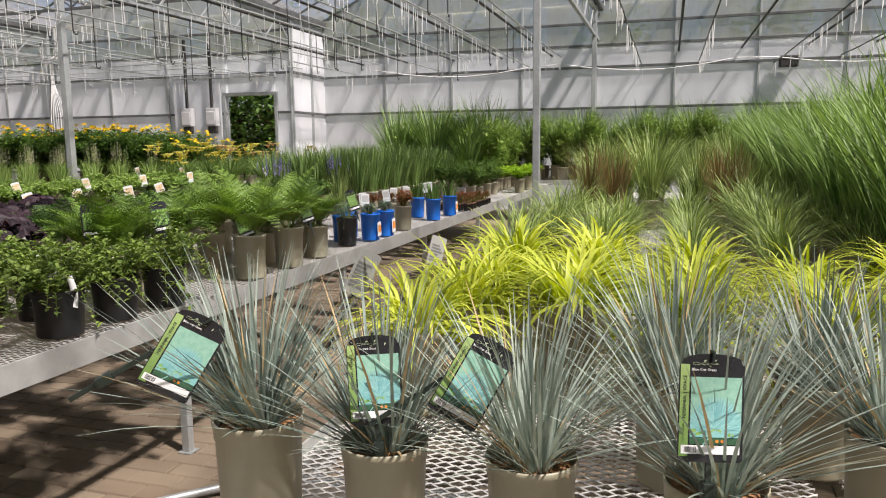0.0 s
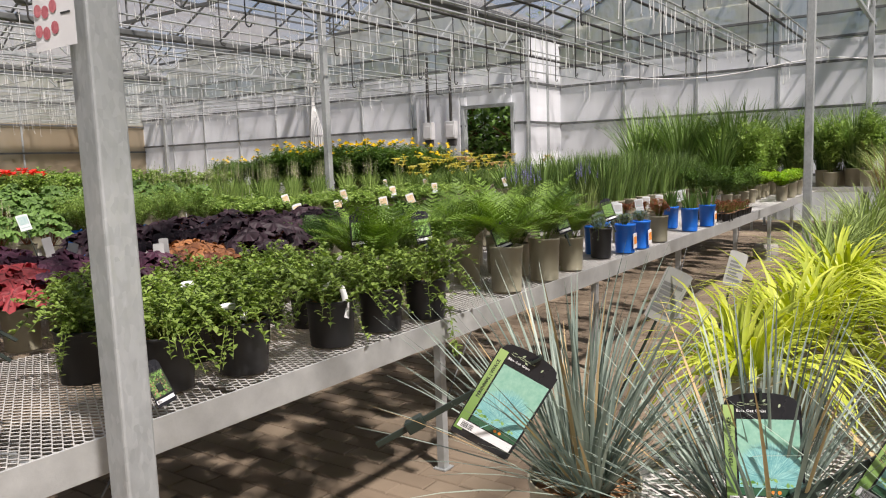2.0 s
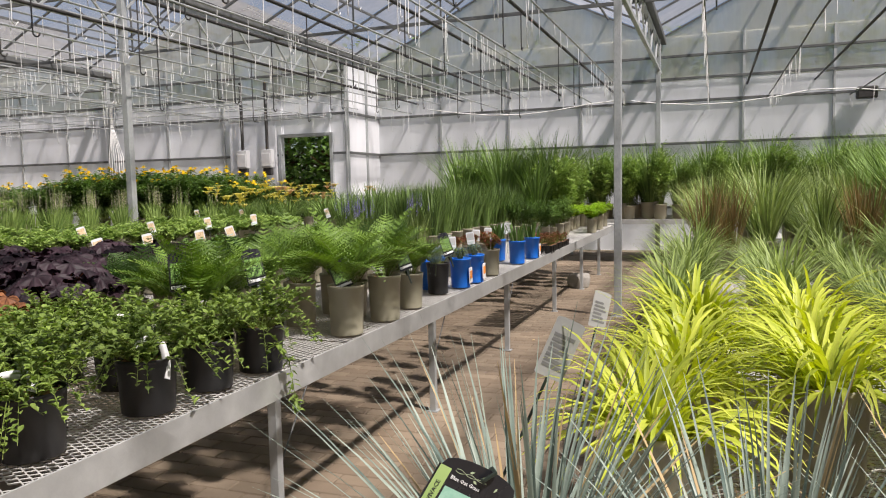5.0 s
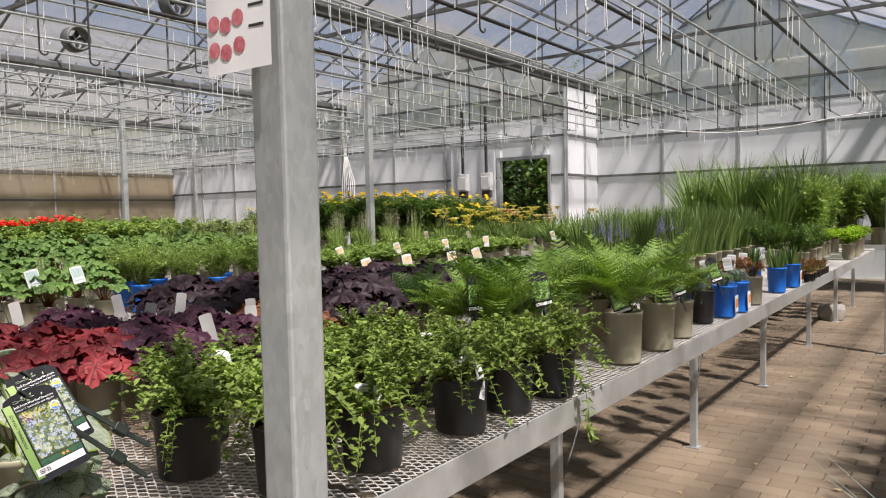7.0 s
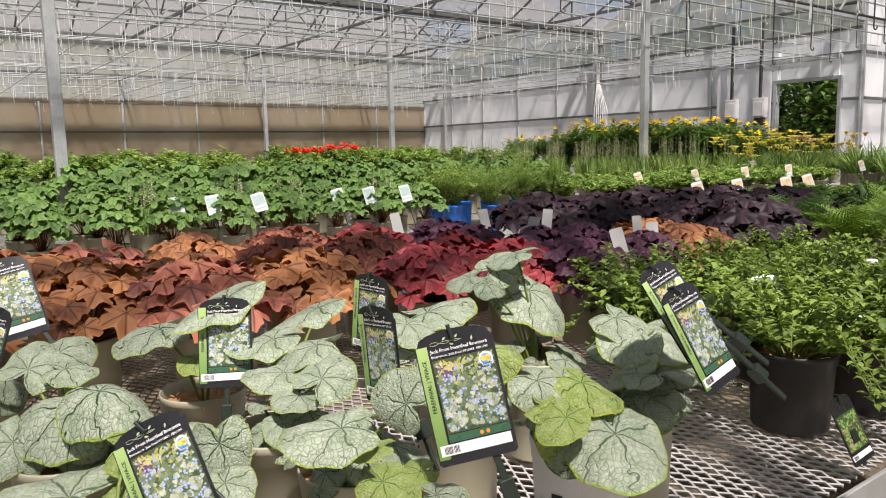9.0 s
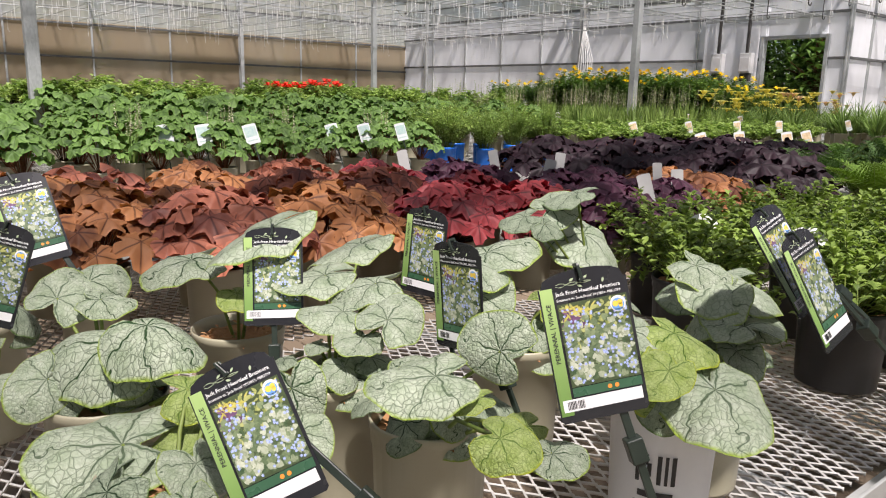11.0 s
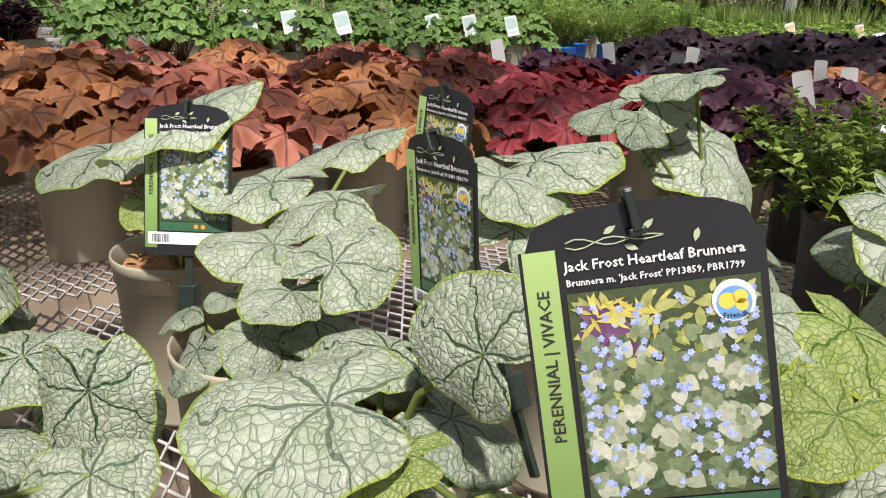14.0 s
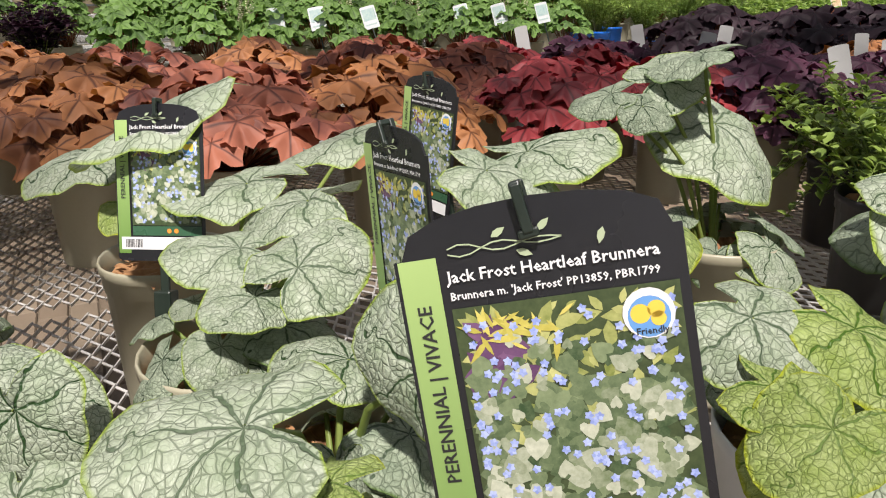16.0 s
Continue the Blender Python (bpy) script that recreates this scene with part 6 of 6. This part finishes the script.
for y in (1.63, 1.93, 2.13, 2.40, 2.91, 3.13, 3.40):
    pale_tag(pose(-8.87, y, 1.05, -16, RND.uniform(-14, -4), 78 + RND.uniform(-12, 12)), lines=2, picture=M["pale_print"])
for x, y in ((-6.40, 2.55), (-6.62, 2.9), (-6.44, 2.75), (-6.9, 2.62), (-7.1, 2.9), (-7.45, 2.4), (-7.3, 2.75)):
    pale_tag(pose(x, y, 1.02, -10, RND.uniform(-18, 12), 62 + RND.uniform(-16, 16)), w=0.042, h=0.10, lines=0, mat=M["tag_grey"], label="plain grey tag back on a thin stake")
for x, y in ((-7.5, 4.6), (-7.5, 5.0), (-7.4, 5.4), (-7.5, 5.9), (-8.3, 10.1), (-9.0, 10.1), (-10.4, 10.1), (-11.2, 10.1), (-8.9, 5.8), (-8.9, 6.6), (-8.9, 7.4), (-8.9, 8.2)):
    pale_tag(pose(x, y, 1.03, -12, RND.uniform(-18, -4), 50 + RND.uniform(-16, 16)), w=0.065, h=0.13, lines=2, label="cream printed tag with a brownish picture on a stake", picture=M["tag_cream"])
for x, y in ((-5.72, 5.95), (-5.8, 6.1), (-5.74, 6.45), (-5.8, 6.75), (-5.78, 7.0), (-5.8, 7.6), (-5.82, 7.8)):
    pale_tag(pose(x, y, 0.98, -8, RND.uniform(-8, 8), 25 + RND.uniform(-10, 10)), w=0.06, h=0.095, lines=2, label="white printed price tag among the pots", picture=M["tag_grey"])
pale_tag(pose(-4.318, 2.564, 1.04, -8.8, 24.9, 13.4), w=0.06, h=0.125, lines=7, label="pale back of a printed grass tag", stake=0.26, mat=M["tag_grey"])
pale_tag(pose(-4.33, 3.3, 1.0, -8.8, 20, 40), w=0.06, h=0.11, lines=6, label="pale back of a printed grass tag", stake=0.24, mat=M["tag_grey"])
for x, y in ((-4.5, 14.6), (-3.9, 14.6), (-3.2, 14.6)):
    pale_tag(pose(x, y, 1.0, 0, 0, 10), w=0.08, h=0.12, lines=2, label="small white tag on a grass pot")


# white label loops on the black pots
def label_loop(x, y, z, yaw, size=0.09, flat_=False):
    t = thing("label_loop", "white curved plastic strap label on a black pot", "label", "white label loops", pose(x, y, z, 0, 0, yaw))
    g = G()
    n, wd = 12, 0.022
    vs, fs = [], []
    for i in range(n + 1):
        a = math.pi * (0.86 - 0.98 * i / n)
        rx, rz, drop = size * 0.62, size * (0.30 if flat_ else 0.62), size * 0.75 * max(0.0, i / n - 0.6) / 0.4 * (0.3 if flat_ else 1.0)
        for q, yy in ((0, 0.0), (wd, 0.0), (wd, 0.0012), (0, 0.0012)):
            vs.append(((rx - q) * math.cos(a) + rx, yy + 0.012 * math.sin(a), (rz - q) * math.sin(a) - drop))
        if i:
            b = 4 * i
            fs += [(b - 4, b - 3, b + 1, b), (b - 2, b - 1, b + 3, b + 2), (b - 3, b - 2, b + 2, b + 1), (b - 1, b - 4, b, b + 3)]
    g.add(vs, fs)
    part("band", g.mesh("band"), M["tag_white"], t)


label_loop(-5.60, 2.80, 0.955, 37, 0.085)
label_loop(-5.66, 2.39, 0.97, 37, 0.09, True)
label_loop(-5.92, 2.45, 1.02, 37, 0.07, True)
label_loop(-5.92, 3.05, 1.0, 37, 0.06, True)
label_loop(-6.1, 2.3, 1.04, 60, 0.06, True)

# ---- fittings ----
sign = thing("post_sign", "curled white paper sign with pink berry pictures on the post", "sign", at=pose(-5.206, 1.755, 1.655, 0, 0, 4))
g = G()
vs, fs = [], []
for i in range(9):
    u = -0.075 + 0.135 * i / 8
    for zz in (0.0, 0.3):
        vs.append((u, -0.016 + 1.6 * max(0, abs(u) - 0.03) ** 2, zz + 0.03 * u))
    if i:
        fs.append((2 * i - 2, 2 * i, 2 * i + 1, 2 * i - 1))
g.add(vs, fs)
sheet = part("paper", g.mesh("paper"), M["tag_white"], sign)
for u, z in ((-0.056, 0.075), (-0.03, 0.07), (-0.004, 0.078), (-0.056, 0.036), (-0.03, 0.03), (-0.002, 0.038)):
    yy = -0.016 + 1.6 * max(0, abs(u) - 0.03) ** 2
    bm = bmesh.new()
    bmesh.ops.create_circle(bm, cap_ends=True, segments=10, radius=0.0125, matrix=Matrix.Translation((u, yy - 0.0012, z)) @ Matrix.Rotation(radians(90), 4, "X"))
    part("berry_picture", bm, M["red_print"], sheet)
for i in range(3):
    part("print_line", boxed(0.018, -0.0168, 0.06 + i * 0.03, 0.048, -0.0162, 0.064 + i * 0.03), M["ink"], sheet)


def switch_box(x, y, z):
    t = thing("switch_box", "grey electrical switch box with black conduit on the wall", "switch box", "switch boxes by the doorway", pose(x, y, z))
    part("housing", boxed(-0.13, -0.14, -0.2, 0.13, 0, 0.2, bevel=0.012), M["steel_box"], t)
    part("cover", boxed(-0.11, -0.16, -0.17, 0.11, -0.14, 0.12, bevel=0.008), M["steel_box"], t)
    part("conduit", boxed(-0.026, -0.11, 0.2, 0.026, -0.05, 1.7, bevel=0.008), M["pipe_dark"], t)
    part("motor", boxed(-0.11, -0.12, -0.36, 0.11, -0.02, -0.2, bevel=0.02), M["pipe_dark"], t)


switch_box(-13.28, 15.2, 2.12)
switch_box(-13.92, 15.2, 2.12)

hoses = thing("hose_bundle", "bundle of white hoses down the wall from a pipe", "hose")
for i in range(7):
    g = G()
    x = -17.75 + 0.07 * i
    stalk(g, [(-17.7, 15.2, 3.1), (-17.7 + 0.02 * i, 15.15, 2.9), (x, 15.12, 2.3), (x + 0.02 * (i % 3), 15.1, 1.5), (x, 15.1, 0.0)], 0.009, 0.009, 6)
    part("hose", g.mesh("hose"), M["pipe_white"], hoses)
g = G()
stalk(g, [(-17.7, 15.2, 2.9), (-17.7, 15.2, 3.55), (-17.55, 15.2, 3.62)], 0.045, 0.045, 8)
part("standpipe", g.mesh("standpipe"), M["pipe_white"], hoses)

cable = thing("sagging_cable", "white sagging cable along the end wall", "cable")
g = G()
stalk(g, [(-10 + i * 0.7, 16.7, 3.15 - 0.22 * abs(math.sin(i * 0.55))) for i in range(20)], 0.011, 0.011, 6)
part("cable", g.mesh("cable"), M["pipe_white"], cable)
heater = thing("wall_loudspeaker", "small black box on the end wall", "box", at=pose(-1.35, 16.9, 3.0))
part("housing", boxed(-0.17, -0.2, -0.11, 0.17, 0, 0.11, bevel=0.02), M["pipe_dark"], heater)

for x, y, z in ((-10.7, 5.43, 3.55), (-12.6, 5.43, 3.5)):
    fan = thing("hanging_fan", "round brown circulation fan hanging under the roof", "fan", "circulation fans", pose(x, y, z))
    bm = bmesh.new()
    lathe(bm, [(0.17, -0.12), (0.2, -0.1), (0.2, 0.1), (0.17, 0.12), (0.16, 0.1), (0.16, -0.1), (0.17, -0.12)], 20)
    bm.transform(Matrix.Rotation(radians(90), 4, "Y"))
    bmesh.ops.scale(bm, vec=(0.72, 0.72, 0.72), verts=bm.verts[:])
    part("shroud", bm, M["truss"], fan)
    g = G()
    for i in range(4):
        a = math.tau * i / 4
        leaflet(g, (0, 0, 0), (0.15, math.cos(a), math.sin(a)), (1, 0, 0), 0.11, 0.06)
    part("blades", g.mesh("blades"), M["pipe_dark"], fan)
    part("hanger", boxed(-0.008, -0.008, 0.14, 0.008, 0.008, GUT - z - 0.12), M["pipe_dark"], fan)

rock = thing("stone_block", "rounded grey stone block on the paving under the bench", "stone", at=pose(-5.74, 11.2, 0.0))
bm = bmesh.new()
bmesh.ops.create_icosphere(bm, subdivisions=3, radius=0.16)
for v in bm.verts:
    v.co.z = max(-0.09, min(0.1, v.co.z * 1.1)) + 0.09
    v.co += v.normal * 0.012 * noise.noise(v.co * 9)
part("stone", bm, M["concrete"], rock)

# rod lying on the floor and dry leaves
rod = thing("floor_pipe", "grey metal pipe lying across the paving", "pipe")
g = G()
stalk(g, [(-6.6, 1.9, 0.03), (-5.2, 3.35, 0.03)], 0.018, 0.018, 8)
part("pipe", g.mesh("pipe"), M["galv"], rod)
rl2 = random.Random(4)
for i in range(26):
    g = G()
    a = rl2.uniform(0, 6.28)
    leaflet(g, (0, 0, 0.004), (math.cos(a), math.sin(a), 0.1), (0, 0, 1), rl2.uniform(0.03, 0.05), 0.022)
    ob = solo("fallen_leaf", g.mesh("fallen_leaf"), M["oat_dry"], "dry brown leaf lying on the paving", "leaf", "", "fallen leaves")
    ob.location = (rl2.uniform(-5.6, -4.3), rl2.uniform(3.2, 9.5), 0.002)

# labels on the blue pots, and print on the white pot
for x, y in ((-5.55, 5.62), (-5.54, 5.88), (-5.53, 7.55)):
    pl = thing("pot_label", "white printed label on a blue pot", "label", "labels on blue pots", pose(x + 0.072, y, TOP + 0.03, 0, -4, 90))
    part("sheet", boxed(-0.03, -0.003, 0, 0.03, 0.002, 0.1, bevel=0.001), M["tag_white"], pl)
    part("picture", boxed(-0.022, -0.005, 0.03, 0.022, -0.0035, 0.08), M["orange_print"], pl)
m_ = pose(-5.60, 1.49, TOP, 0, 0, 32)
pw = thing("pot_print", "black and green emblem printed on a white pot", "label", at=m_)
g = G()
for u0, u1, z0, z1 in ((-0.42, -0.34, 0.09, 0.13), (-0.34, -0.18, 0.115, 0.13), (-0.2, -0.12, 0.1, 0.118), (-0.3, -0.2, 0.098, 0.106), (-0.02, 0.06, 0.09, 0.13), (0.12, 0.18, 0.09, 0.13), (0.24, 0.32, 0.09, 0.13), (-0.36, 0.3, 0.07, 0.079), (-0.44, 0.36, 0.054, 0.063)):
    n = 6
    for i in range(n):
        a0, a1 = u0 + (u1 - u0) * i / n - math.pi / 2, u0 + (u1 - u0) * (i + 1) / n - math.pi / 2
        rr_ = lambda z: 0.073 * (0.865 + 0.085 * z / 0.168) + 0.0012
        g.add([(rr_(z0) * math.cos(a0), rr_(z0) * math.sin(a0), z0), (rr_(z0) * math.cos(a1), rr_(z0) * math.sin(a1), z0), (rr_(z1) * math.cos(a1), rr_(z1) * math.sin(a1), z1), (rr_(z1) * math.cos(a0), rr_(z1) * math.sin(a0), z1)], [(0, 1, 2, 3)])
part("emblem", g.mesh("emblem", False), M["ink"], pw)


# ---- outside ----
def tree(x, y, h, rnd, n=1700):
    t = thing("tree", "leafy green tree outside the greenhouse", "tree", "trees outside", pose(x, y, -0.12))
    g = G()
    stalk(g, [(0, 0, 0), (0.1, 0.05, h * 0.3), (0.05, -0.05, h * 0.6), (0, 0, h * 0.9)], 0.18, 0.03, 8)
    gl = G()
    for i in range(26):
        a, e = rnd.uniform(0, 6.28), rnd.uniform(0.12, 1.2)
        z0 = h * rnd.uniform(0.15, 0.8)
        L = h * 0.32 * rnd.uniform(0.6, 1.1) * (1.15 - z0 / h)
        tip = Vector((math.cos(a) * L, math.sin(a) * L, z0 + L * 0.5))
        stalk(g, [(0, 0, z0), tuple(tip * 0.5 + Vector((0, 0, z0 * 0.55))), tuple(tip)], 0.05, 0.01, 5)
        for j in range(n // 26):
            c = tip * rnd.uniform(0.35, 1.05) + Vector((rnd.gauss(0, 0.35), rnd.gauss(0, 0.35), rnd.gauss(0, 0.3) + z0 * 0.3))
            leaflet(gl, c, (rnd.uniform(-1, 1), rnd.uniform(-1, 1), rnd.uniform(-0.6, 0.4)), (0, 0, 1), rnd.uniform(0.12, 0.26), rnd.uniform(0.08, 0.14))
    part("trunk", g.mesh("trunk"), M["stem_dark"], t)
    tagged(part("crown", gl.mesh("crown"), M["leafy_dark"], t), kind="stuff")
    return t


rt = random.Random(31)
protos = [tree(-13.4, 18.4, 4.6, rt, 3200), tree(-11.8, 19.6, 5.2, rt, 3200)]
for i, (x, y) in enumerate([(-15.5, 19.5), (-18.5, 20), (-22, 19.5), (-8.5, 21), (-5, 20.5), (-1.5, 21), (2, 20.5), (6, 21), (-29.5, 2), (-30, 6), (-29.5, 10), (-30, -2), (-29, 14), (-12.6, 21.5), (-14.4, 21)]):
    copy_thing(protos[i % 2], pose(x, y, -0.12, 0, 0, 70 * i))
